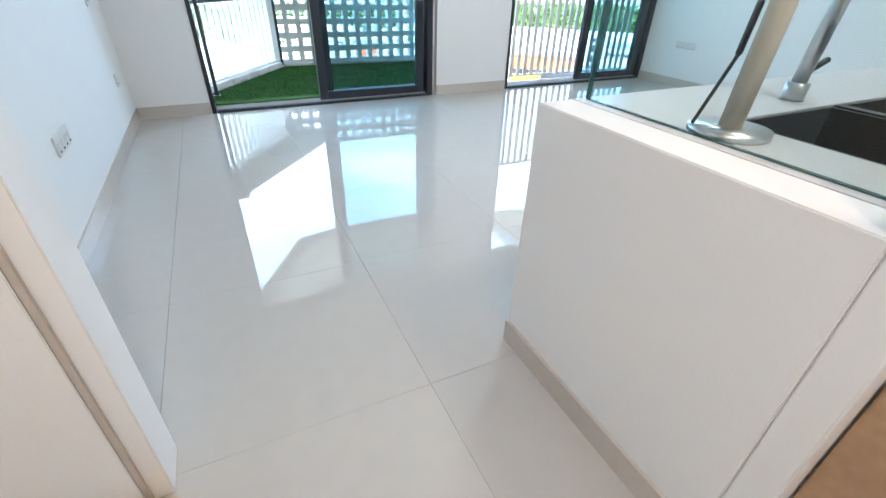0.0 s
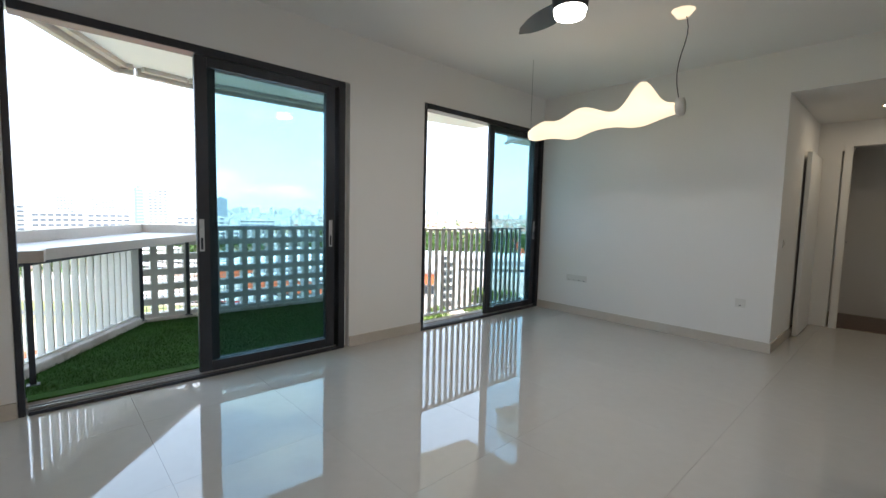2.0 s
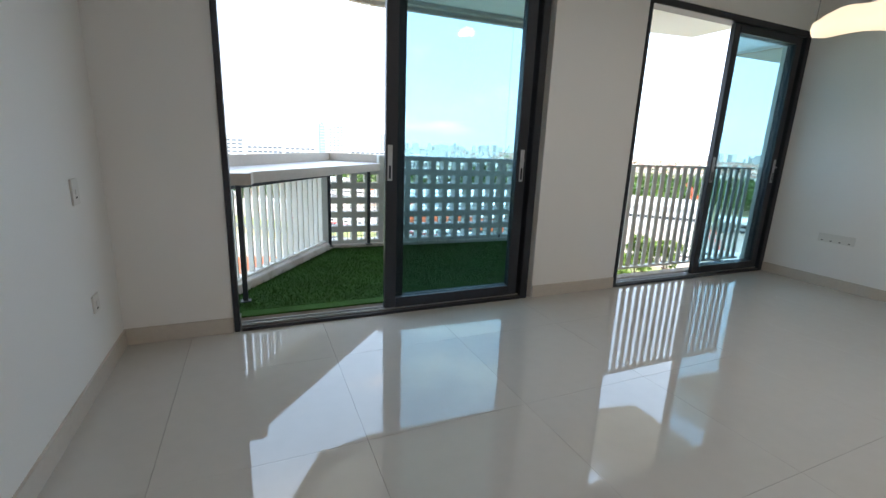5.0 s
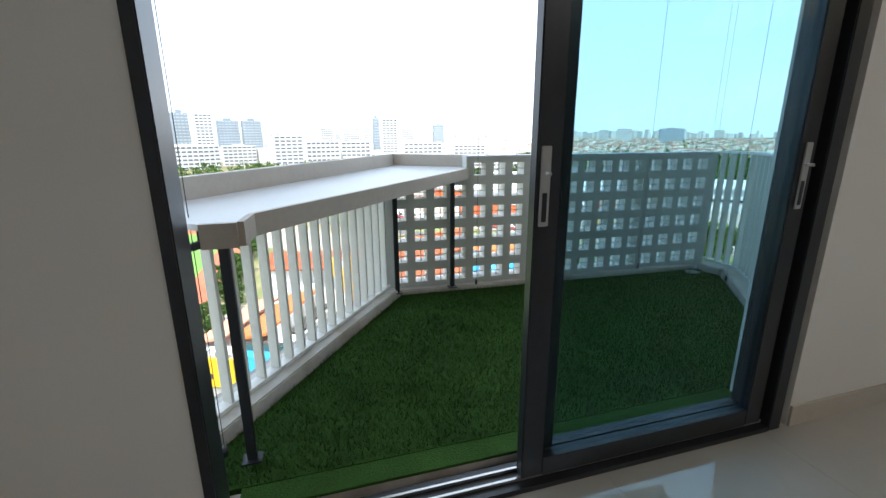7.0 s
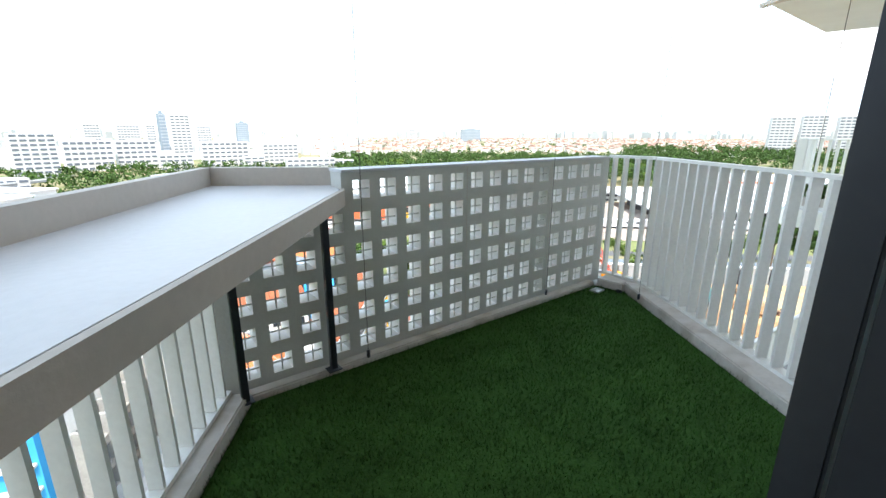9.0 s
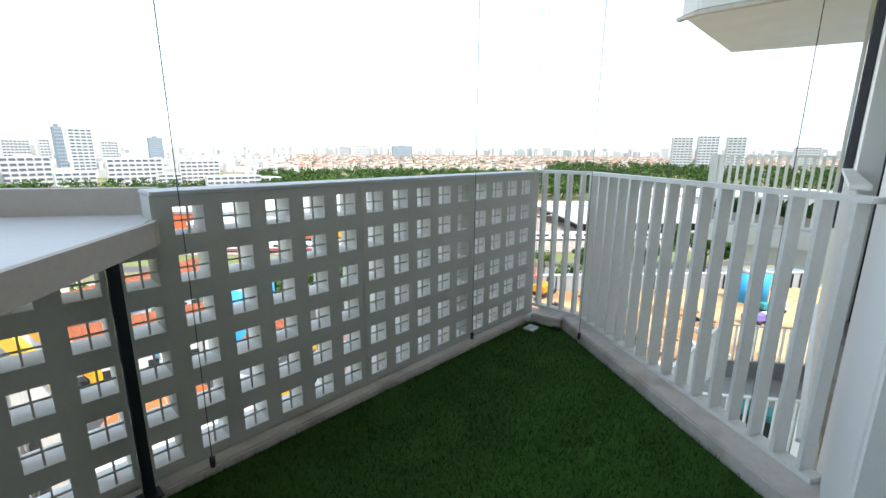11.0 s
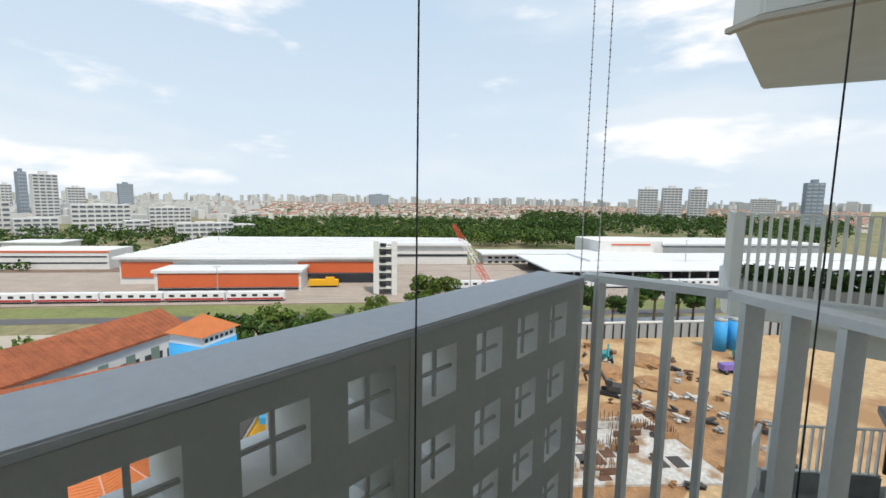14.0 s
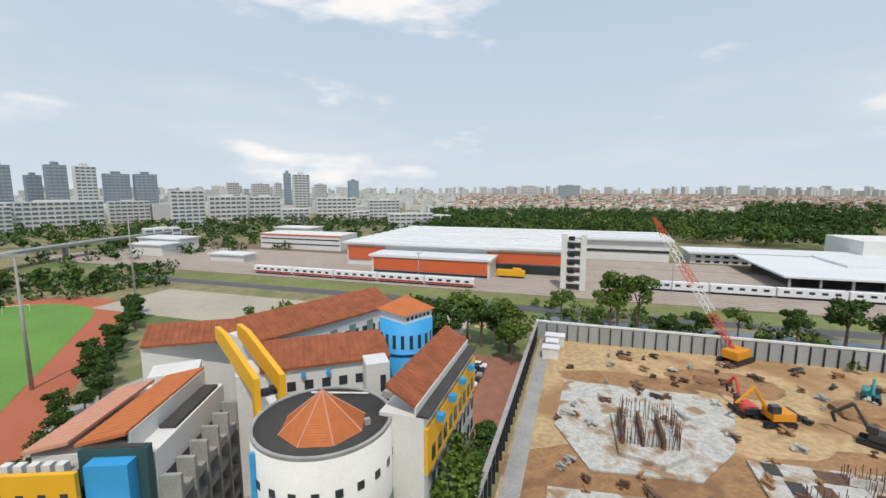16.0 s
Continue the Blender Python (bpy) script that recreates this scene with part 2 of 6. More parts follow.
M_BULB = glow_mat("lit_diffuser", (1, 0.97, 0.9), 6)
M_DOWN = glow_mat("lit_downlight", (1, 0.75, 0.4), 5)

# ---- mesh helpers ----


def box_bm(bm, x0, y0, z0, x1, y1, z1, m=None):
    r = bmesh.ops.create_cube(bm, size=1)
    t = Matrix.LocRotScale(((x0 + x1) / 2, (y0 + y1) / 2, (z0 + z1) / 2), None, (abs(x1 - x0), abs(y1 - y0), abs(z1 - z0)))
    bmesh.ops.transform(bm, matrix=(m @ t) if m else t, verts=r["verts"])
    return r["verts"]


def tube_bm(bm, a, b, r0, r1=None, seg=10):
    a, b = Vector(a), Vector(b)
    r = bmesh.ops.create_cone(bm, cap_ends=True, segments=seg, radius1=r0, radius2=r0 if r1 is None else r1, depth=(b - a).length)
    bmesh.ops.transform(bm, matrix=Matrix.Translation((a + b) / 2) @ (b - a).to_track_quat("Z", "Y").to_matrix().to_4x4(), verts=r["verts"])
    return r["verts"]


def prism_bm(bm, pts, z0, z1):
    lo = [bm.verts.new((x, y, z0)) for x, y in pts]
    hi = [bm.verts.new((x, y, z1)) for x, y in pts]
    n = len(pts)
    faces = [bm.faces.new(lo[::-1]), bm.faces.new(hi)]
    for i in range(n):
        faces.append(bm.faces.new((lo[i], lo[(i + 1) % n], hi[(i + 1) % n], hi[i])))
    bmesh.ops.recalc_face_normals(bm, faces=faces)


def finish(name, bm, material, smooth=False, bevel=0.0):
    if bevel:
        bmesh.ops.bevel(bm, geom=bm.edges[:], offset=bevel, segments=2, affect="EDGES", clamp_overlap=True)
    me = bpy.data.meshes.new(name)
    bm.to_mesh(me)
    bm.free()
    me.materials.append(material)
    if smooth:
        me.shade_smooth()
    return me


def part(name, bm, material, parent=None, label="", smooth=False, bevel=0.0):
    ob = new(name, finish(name, bm, material, smooth, bevel))
    ob.parent = parent
    return tagged(ob, label)


def box(name, b, material, parent=None, label="", bevel=0.0, m=None):
    bm = bmesh.new()
    box_bm(bm, *b, m=m)
    return part(name, bm, material, parent, label, bevel=bevel)


def tube(name, a, b, r, material, parent=None, label="", r1=None, seg=12):
    bm = bmesh.new()
    tube_bm(bm, a, b, r, r1, seg)
    return part(name, bm, material, parent, label, smooth=True if seg > 8 else False)


def prism(name, pts, z0, z1, material, parent=None, label="", bevel=0.0):
    bm = bmesh.new()
    prism_bm(bm, pts, z0, z1)
    return part(name, bm, material, parent, label, bevel=bevel)


def thing(name, label, category, group="", kind="", at=(0, 0, 0)):
    ob = new(name)
    ob.location = at
    return tagged(ob, label, category, group, kind)


def structure(ob, label, category):
    return tagged(ob, label, category, kind="structure")


def shared(name, me, parent, at=(0, 0, 0), rz=0.0):
    ob = new(name, me)
    ob.parent, ob.location, ob.rotation_euler = parent, at, (0, 0, rz)
    return ob


def along(a, b):
    """A frame with x from a towards b."""
    return Matrix.Translation((a[0], a[1], 0)) @ Matrix.Rotation(math.atan2(b[1] - a[1], b[0] - a[0]), 4, "Z")


# ---- the flat: setting ----
W, H, CEIL = 6.03, 2.5, 2.95
D1, D2 = (0.59, 2.90), (3.81, 6.03)
structure(box("wall_left", (-0.2, -6.0, 0, 0, 0.0, CEIL), M_WALL), "plain white painted wall of the living room", "wall")
bm = bmesh.new()
box_bm(bm, -0.2, 0, 0, D1[0], 0.25, CEIL)
box_bm(bm, D1[1], 0, 0, D2[0], 0.25, CEIL)
box_bm(bm, D1[0], 0, H, D1[1], 0.25, CEIL)
box_bm(bm, D2[0], 0, H, D2[1], 0.25, CEIL)
box_bm(bm, D2[1], 0.0, 0, 6.4, 0.25, CEIL)
structure(part("wall_window", bm, M_WALL), "white wall with two wide sliding door openings", "wall")
structure(box("wall_right", (W, -2.77, 0, W + 0.15, 0, CEIL), M_WALL), "plain white painted wall beside the dining window", "wall")
structure(box("wall_hall_side", (W + 0.15, -2.77, 0, 8.0, -2.62, CEIL), M_WALL), "white wall of the short hall", "wall")
structure(box("wall_hall_header", (W, -4.4, 2.55, W + 0.15, -2.77, CEIL), M_WALL), "white bulkhead above the hall opening", "wall")
structure(box("wall_hall_back", (W, -6.0, 0, W + 0.15, -4.4, CEIL), M_WALL), "white wall at the hall opening", "wall")
structure(box("wall_hall_far", (W + 0.15, -4.55, 0, 10.6, -4.4, CEIL), M_WALL), "white wall along the hall", "wall")
structure(box("wall_back", (-0.2, -6.2, 0, W + 0.15, -6.0, CEIL), M_WALL), "white wall behind the kitchen", "wall")
structure(box("ceiling", (-0.2, -6.2, CEIL, W + 0.15, 0.25, CEIL + 0.15), M_CEIL), "plain white painted ceiling", "ceiling")
structure(box("ceiling_hall", (W + 0.15, -4.4, 2.55, 10.6, -2.62, 2.7), M_CEIL), "lowered white ceiling of the hall", "ceiling")
structure(box("floor_screed", (-0.2, -6.2, -0.25, 10.6, 0.25, -0.006), M_GROUT), "floor screed under the polished tiles", "floor")
# room beyond the hall
bm = bmesh.new()
box_bm(bm, 8.0, -2.77, 0, 8.1, -2.62, 2.55)
box_bm(bm, 8.0, -3.1, 2.2, 8.1, -2.77, 2.55)
box_bm(bm, 8.0, -3.0, 0, 8.1, -2.77, 2.2)
box_bm(bm, 8.0, -4.4, 2.25, 8.1, -3.1, 2.55)
structure(part("wall_hall_end", bm, M_WALL), "white wall with a doorway at the hall end", "wall")
structure(box("wall_bedroom", (10.5, -4.4, 0, 10.6, -2.0, 2.55), M_WALL), "pale wall of the room beyond the hall", "wall")
structure(box("wall_bedroom_side", (8.1, -2.7, 0, 10.5, -2.6, 2.55), M_WALL), "pale side wall of the room beyond", "wall")
structure(box("floor_timber", (8.1, -4.4, -0.004, 10.5, -2.7, 0.002), M_WOOD), "dark timber floor of the room beyond", "floor")
for k, b in enumerate([((0.0, -3.655, 0), (0.012, 0.0, 0.10)), ((0.0, -0.012, 0), (D1[0] - 0.003, 0.0, 0.10)), ((D1[1] + 0.003, -0.012, 0), (D2[0] - 0.003, 0.0, 0.10)), ((W - 0.012, -2.77, 0), (W, -0.0, 0.10)), ((W, -2.782, 0), (8.0, -2.77, 0.10)), ((W - 0.012, -2.782, 0), (W + 0.0, -2.77, 0.10))]):
    structure(box("baseboard", (*b[0], *b[1]), M_BASE), "low beige tiled skirting", "skirting")


def sliding_door(name, x0, x1, split, leaf_x1, label):
    """Dark aluminium frame with a fixed and a slid leaf; the rest of the opening stands open."""
    t = structure(thing(name, label, "sliding door"), label, "sliding door")
    y0, y1 = -0.01, 0.12
    box("frame_side", (x0 + 0.002, y0, 0.0, x0 + 0.036, y1, H - 0.002), M_ALU, t, bevel=0.004)
    box("frame_side", (x1 - 0.07, y0, 0.0, x1 - 0.002, y1, H - 0.002), M_ALU, t, bevel=0.004)
    box("frame_head", (x0 + 0.047, y0, H - 0.06, x1 - 0.072, y1, H - 0.002), M_ALU, t, bevel=0.004)
    box("sill_track", (x0 + 0.047, y0, 0.0, x1 - 0.072, y1, 0.022), M_ALU, t)
    for k in range(2):
        box("track_rail", (x0 + 0.047, y0 + 0.035 + 0.05 * k, 0.024, x1 - 0.072, y0 + 0.045 + 0.05 * k, 0.036), M_STEEL, t)
    for dy, off in ((0.022, 0.0), (0.075, 0.07)):
        xa, xb, ya, yb, s = split + off, leaf_x1 - 0.03 + 0.02 * (off > 0), y0 + dy, y0 + dy + 0.045, 0.085
        leaf = box("leaf_stile", (xa, ya, 0.04, xa + s, yb, H - 0.064), M_ALU, t, "dark aluminium leaf", bevel=0.004)
        box("leaf_stile", (xb - s, ya, 0.04, xb, yb, H - 0.064), M_ALU, t, bevel=0.004)
        box("leaf_rail", (xa + s + 0.001, ya, 0.04, xb - s - 0.001, yb, 0.115), M_ALU, t)
        box("leaf_rail", (xa + s + 0.001, ya, H - 0.135, xb - s - 0.001, yb, H - 0.064), M_ALU, t)
        g = box("glass_pane", (xa + s, ya + 0.018, 0.115, xb - s, ya + 0.024, H - 0.135), M_TINT, t, "blue-green tinted glass pane")
        g.visible_shadow = False
        if off == 0:
            for hx in (xa + 0.012, xb - 0.060):
                hd = box("handle_plate", (hx, ya - 0.006, 0.985, hx + 0.034, ya - 0.0005, 1.23), M_STEEL, leaf, "satin steel lock plate", bevel=0.002)
                box("finger_pull", (hx + 0.008, ya - 0.008, 1.0, hx + 0.024, ya - 0.0065, 1.09), M_ALU, leaf)
                tube("thumb_turn", (hx + 0.017, ya - 0.032, 1.15), (hx + 0.017, ya - 0.006, 1.15), 0.006, M_STEEL, leaf)
    return t


structure(box("door_jamb", (2.852, 0.06, 0.0, D1[1] - 0.002, 0.245, H - 0.003), M_WALL), "white plastered jamb beside the balcony door", "jamb")
sliding_door("door_1", D1[0], 2.85, 1.605, 2.78, "dark aluminium sliding balcony door, slid half open")
sliding_door("door_2", *D2, 4.90, 5.96, "dark aluminium sliding door at the dining end, half open")
for x0, x1 in (D1, D2):
    structure(box("threshold", (x0 + 0.002, 0.152, -0.02, x1 - 0.002, 0.25, 0.03), M_CURB), "stone threshold outside the sliding door", "threshold")


bm = bmesh.new()
box_bm(bm, D1[0] + 0.04, 0.153, 0.031, 2.84, 0.259, 0.043)
structure(part("artificial_grass", bm, M_GRASSA), "dark green artificial grass laid over the door threshold", "artificial grass")


def guard_rail(name, pts, z0, z1, gap, label, cap=True, bar=(0.014, 0.055), group=""):
    """Flat bars between two rails along a line of points."""
    t = thing(name, label, "railing", group)
    bmb = bmesh.new()
    box_bm(bmb, -bar[0] / 2, -bar[1] / 2, z0, bar[0] / 2, bar[1] / 2, z1 - 0.021)
    me = finish("baluster", bmb, M_RAIL)
    for a, b in zip(pts, pts[1:]):
        m, ln = along(a, b), math.dist(a, b)
        for nm, za, zb in (("top_rail", z1 - 0.02, z1), ("bottom_rail", z0 - 0.02, z0 - 0.001)):
            box(nm, (0, -0.03, za, ln - 0.002, 0.03, zb), M_RAIL, t, m=m)
        n = max(1, round(ln / gap))
        for i in range(n):
            p = m @ Vector(((i + 0.5) * ln / n, 0, 0))
            shared("baluster", me, t, p, math.atan2(b[1] - a[1], b[0] - a[0]))
    return t


guard_rail("juliet_railing", [(D2[0] + 0.02, 0.30), (D2[1] - 0.02, 0.30)], 0.09, 1.13, 0.105, "grey painted flat-bar railing outside the dining door", bar=(0.05, 0.014))

# ---- balcony ----
GZ = 0.045
slab = [(0.0, 0.25), (0.0, 0.36), (1.30, 2.22), (4.60, 2.13), (4.66, 1.50), (3.64, 0.25)]
structure(prism("floor_balcony", slab, -0.25, 0.02, M_CONC), "concrete balcony slab", "floor")
structure(prism("ceiling_balcony", [(0.0, 0.25), (0.25, 0.25), (1.36, 2.14), (1.54, 2.14), (2.03, 2.24), (4.6, 2.14), (4.7, 1.5), (3.7, 0.25)], 2.78, 3.0, M_CEIL), "white underside of the balcony above", "ceiling")
structure(prism("ceiling_ledge", [(4.78, 0.25), (4.78, 1.85), (6.3, 1.6), (6.3, 0.25)], 2.78, 3.0, M_CEIL), "white underside of the ledge above the dining door", "ceiling")
edge = [(0.27, 0.28), (1.36, 2.14), (1.54, 2.14), (2.03, 2.24), (4.6, 2.14)]
for a, b in zip(edge, edge[1:]):
    structure(box("trim", (0.01, -0.06, 2.70, math.dist(a, b) - 0.01, 0.0, 2.779), M_FASCIA, m=along(a, b)), "beige drip edge under the upper balcony", "trim")
    structure(box("trim", (0.03, -0.16, 2.735, math.dist(a, b) - 0.03, -0.10, 2.779), M_FASCIA, m=along(a, b)), "beige blind track under the upper balcony", "trim")


def turf():
    poly = [(0.36, 0.26), (1.55, 1.985), (4.28, 1.855), (4.34, 1.65), (3.31, 0.26)]
    t = structure(prism("artificial_grass", poly, 0.022, GZ, M_GRASSA), "dark green artificial grass on the balcony floor", "artificial grass")
    rng = np.random.default_rng(3)
    n = 42000
    p = np.column_stack([rng.uniform(0.36, 4.34, n * 2), rng.uniform(0.26, 1.98, n * 2)])
    keep = np.ones(len(p), bool)
    for (ax, ay), (bx, by) in zip(poly, poly[1:] + poly[:1]):
        keep &= ((bx - ax) * (p[:, 1] - ay) - (by - ay) * (p[:, 0] - ax)) < 0
    p = p[keep][:n]
    a = rng.uniform(0, 6.283, len(p))
    h = rng.uniform(0.012, 0.028, len(p))
    dx, dy = np.cos(a) * 0.0022, np.sin(a) * 0.0022
    lean = rng.uniform(-0.012, 0.012, (len(p), 2))
    z = np.full(len(p), GZ - 0.002)
    v = np.stack([np.column_stack([p[:, 0] - dx, p[:, 1] - dy, z]), np.column_stack([p[:, 0] + dx, p[:, 1] + dy, z]), np.column_stack([p[:, 0] + lean[:, 0], p[:, 1] + lean[:, 1], z + h])], 1).reshape(-1, 3)
    me = bpy.data.meshes.new("grass_blades")
    me.from_pydata(v.tolist(), [], np.arange(len(v)).reshape(-1, 3).tolist())
    me.materials.append(M_GRASSA)
    tagged(new("grass_blades", me), "short green plastic grass blades", "artificial grass", kind="stuff")


turf()


def kerb(a, b, w0, w1, z):
    structure(box("balcony_kerb", (0, w0, 0.022, math.dist(a, b) - 0.004, w1, z), M_CURB, m=along(a, b), bevel=0.008), "low pale concrete kerb at the balcony edge", "kerb")


kerb((0.345, 0.26), (1.54, 1.98), 0.0, 0.20, 0.11)
kerb((1.54, 1.988), (4.28, 1.858), 0.0, 0.07, 0.08)
kerb((4.50, 1.86), (4.515, 1.64), -0.215, 0.03, 0.11)
kerb((3.32, 0.27), (4.36, 1.65), -0.20, 0.0, 0.11)


def perforated_wall():
    """Panels with square holes, each with a thin cross bar."""
    a, b = (1.44, 2.075), (4.44, 1.924)
    m, ln = along(a, b), math.dist(a, b)
    t = thing("perforated_parapet", "grey precast parapet pierced by rows of square holes", "parapet")
    px, pz, hw, hh, z0, ztop, dep = 0.1597, 0.167, 0.096, 0.097, 0.05, 1.085, 0.13
    cols, rows, ox, oz = 18, 6, 0.086, 0.064
    xs, zs = [0.0], [z0]
    for i in range(cols):
        c = ox + i * px
        xs += [c, c + hw]
    for j in range(rows):
        c = z0 + oz + j * pz
        zs += [c, c + hh]
    xs.append(ln)
    zs.append(ztop)
    cut = [(0, 8), (8, 28), (28, len(xs) - 1)]
    for i0, i1 in cut:
        bm = bmesh.new()
        for i in range(i0, i1):
            for j in range(len(zs) - 1 if i0 else 11):
                hole = i % 2 == 1 and j % 2 == 1
                xa, xb, za, zb = xs[i], xs[i + 1], zs[j], zs[j + 1]
                if not hole:
                    for y in (0.0, dep):
                        bm.faces.new([bm.verts.new(m @ Vector(q)) for q in ((xa, y, za), (xb, y, za), (xb, y, zb), (xa, y, zb))])
        xa, xb, zt = xs[i0] + (0.002 if i0 else 0), xs[i1] - 0.002, ztop if i0 else zs[11]
        for q in (((xa, 0, z0), (xb, 0, z0), (xb, dep, z0), (xa, dep, z0)), ((xa, 0, zt), (xb, 0, zt), (xb, dep, zt), (xa, dep, zt)), ((xa, 0, z0), (xa, 0, zt), (xa, dep, zt), (xa, dep, z0)), ((xb, 0, z0), (xb, 0, zt), (xb, dep, zt), (xb, dep, z0))):
            bm.faces.new([bm.verts.new(m @ Vector(v)) for v in q])
        bmesh.ops.remove_doubles(bm, verts=bm.verts, dist=0.0005)
        bmesh.ops.recalc_face_normals(bm, faces=bm.faces)
        part("panel", bm, M_PERF, t)
    bmb = bmesh.new()
    box_bm(bmb, 0.0, 0.012, hh / 2 - 0.003, hw, 0.018, hh / 2 + 0.003)
    box_bm(bmb, hw / 2 - 0.003, 0.012, 0.0, hw / 2 + 0.003, 0.0185, hh / 2 - 0.0031)
    box_bm(bmb, hw / 2 - 0.003, 0.012, hh / 2 + 0.0031, hw / 2 + 0.003, 0.0185, hh)
    me = finish("cross_bar", bmb, M_PERF)
    # four sides of each hole, in a paler colour than the panel faces
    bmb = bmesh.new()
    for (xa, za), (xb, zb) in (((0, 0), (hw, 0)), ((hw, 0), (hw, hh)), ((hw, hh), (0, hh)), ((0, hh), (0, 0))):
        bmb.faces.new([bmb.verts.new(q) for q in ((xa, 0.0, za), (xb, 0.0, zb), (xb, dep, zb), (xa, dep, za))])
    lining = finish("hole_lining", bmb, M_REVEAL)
    ang = math.atan2(b[1] - a[1], b[0] - a[0])
    for i in range(cols):
        for j in range(rows if i > 3 else rows - 1):
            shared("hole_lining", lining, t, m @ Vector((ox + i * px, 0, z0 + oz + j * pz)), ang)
            shared("cross_bar", me, t, m @ Vector((ox + i * px, 0, z0 + oz + j * pz)), ang)
    box("coping", (xs[8] + 0.002, -0.004, ztop + 0.001, ln + 0.004, dep + 0.02, 1.10), M_COPE, t, "smooth pale coping", m=m, bevel=0.003)
    for i in (9, 14):
        box("joint_strip", (ox + i * px - 0.033, -0.002, z0, ox + i * px - 0.0305, -0.0005, ztop), M_FASCIA, t, m=m)


perforated_wall()


def drinks_shelf():
    t = thing("balcony_counter", "pale stone counter with a raised beige rim along the balcony railing", "counter")
    top = [(0.62, 0.26), (0.72, 0.26), (0.735, 0.42), (2.07, 2.01), (2.17, 2.24), (1.62, 2.66), (0.22, 0.56)]
    prism("top", top, 0.985, 1.005, M_SHELF, t, "smooth pale grey top")
    rim = [(0.62, 0.262), (0.725, 0.262), (0.74, 0.41), (2.075, 2.0), (2.175, 2.21)]
    for a, b in zip(rim, rim[1:]):
        box("front_edge", (0, -0.02, 0.93, math.dist(a, b), 0.0, 1.008), M_FASCIA, t, m=along(a, b))
    back = [(0.22, 0.57), (1.62, 2.68), (2.19, 2.25)]
    for a, b in zip(back, back[1:]):
        box("raised_rim", (0, -0.05, 0.95, math.dist(a, b), 0.0, 1.10), M_FASCIA, t, m=along(a, b))
    return t


drinks_shelf()
guard_rail("balcony_railing", [(0.26, 0.32), (1.45, 2.03)], 0.13, 0.983, 0.105, "pale grey flat-bar railing under the stone counter", bar=(0.016, 0.05))
guard_rail("balcony_railing", [(4.46, 1.93), (4.46, 1.56), (3.52, 0.26)], 0.13, 1.11, 0.098, "pale grey flat-bar railing closing the balcony side", bar=(0.016, 0.06))
for x, y, z in ((0.66, 0.36, 0.93), (1.515, 1.955, 0.93), (1.96, 1.965, 0.93)):
    p = thing("steel_post", "slim dark steel support post at the balcony edge", "post", "dark balcony posts")
    box("post", (x - 0.017, y - 0.014, 0.085, x + 0.017, y + 0.014, z), M_ALU, p, bevel=0.003)
    box("foot_plate", (x - 0.035, y - 0.03, 0.078, x + 0.035, y + 0.03, 0.084), M_ALU, p)
fr = thing("counter_frame", "dark steel rail carrying the stone counter on short stubs", "support frame")
fa, fb = (0.37, 0.40), (1.47, 1.97)
box("rail", (0.0, -0.06, 0.862, math.dist(fa, fb), -0.035, 0.890), M_ALU, fr, m=along(fa, fb), bevel=0.003)
for k in range(4):
    p = along(fa, fb) @ Vector(((k + 0.5) * math.dist(fa, fb) / 4, -0.048, 0))
    box("stub", (p.x - 0.010, p.y - 0.010, 0.891, p.x + 0.012, p.y + 0.012, 0.984), M_ALU, fr)
for x, y in ((0.56, 0.40), (2.16, 1.95), (3.70, 1.922), (4.15, 1.42), (3.70, 0.49)):
    c = thing("blind_cable", "thin black steel guide wire of a roller blind", "cable", "blind guide wires")
    tube("wire", (x, y, 0.10), (x, y, 2.78), 0.0015, M_BLACK, c, seg=6)
    tube("anchor", (x, y, 0.085), (x, y, 0.125), 0.010, M_ALU, c)
for x, y in ((4.29, 1.88), (4.315, 1.845)):
    c = thing("ball_chain", "thin beaded blind chain hanging in the balcony corner", "chain", "blind chains")
    bm = bmesh.new()
    tube_bm(bm, (x, y, 0.35), (x, y, 2.78), 0.0012, seg=5)
    for k in range(145):
        z = 0.35 + k * 0.0167
        bmesh.ops.create_icosphere(bm, subdivisions=1, radius=0.0028, matrix=Matrix.Translation((x, y, z)))
    part("bead_string", bm, M_STEEL, c)
dr = thing("floor_drain", "small square metal drain cover in the grass corner", "drain")
box("cover", (4.12, 1.73, GZ, 4.22, 1.81, GZ + 0.012), M_STEEL, dr, bevel=0.002)
box("clip", (4.26, 1.62, GZ, 4.29, 1.66, GZ + 0.02), M_ALU, dr)

# ---- living room things ----


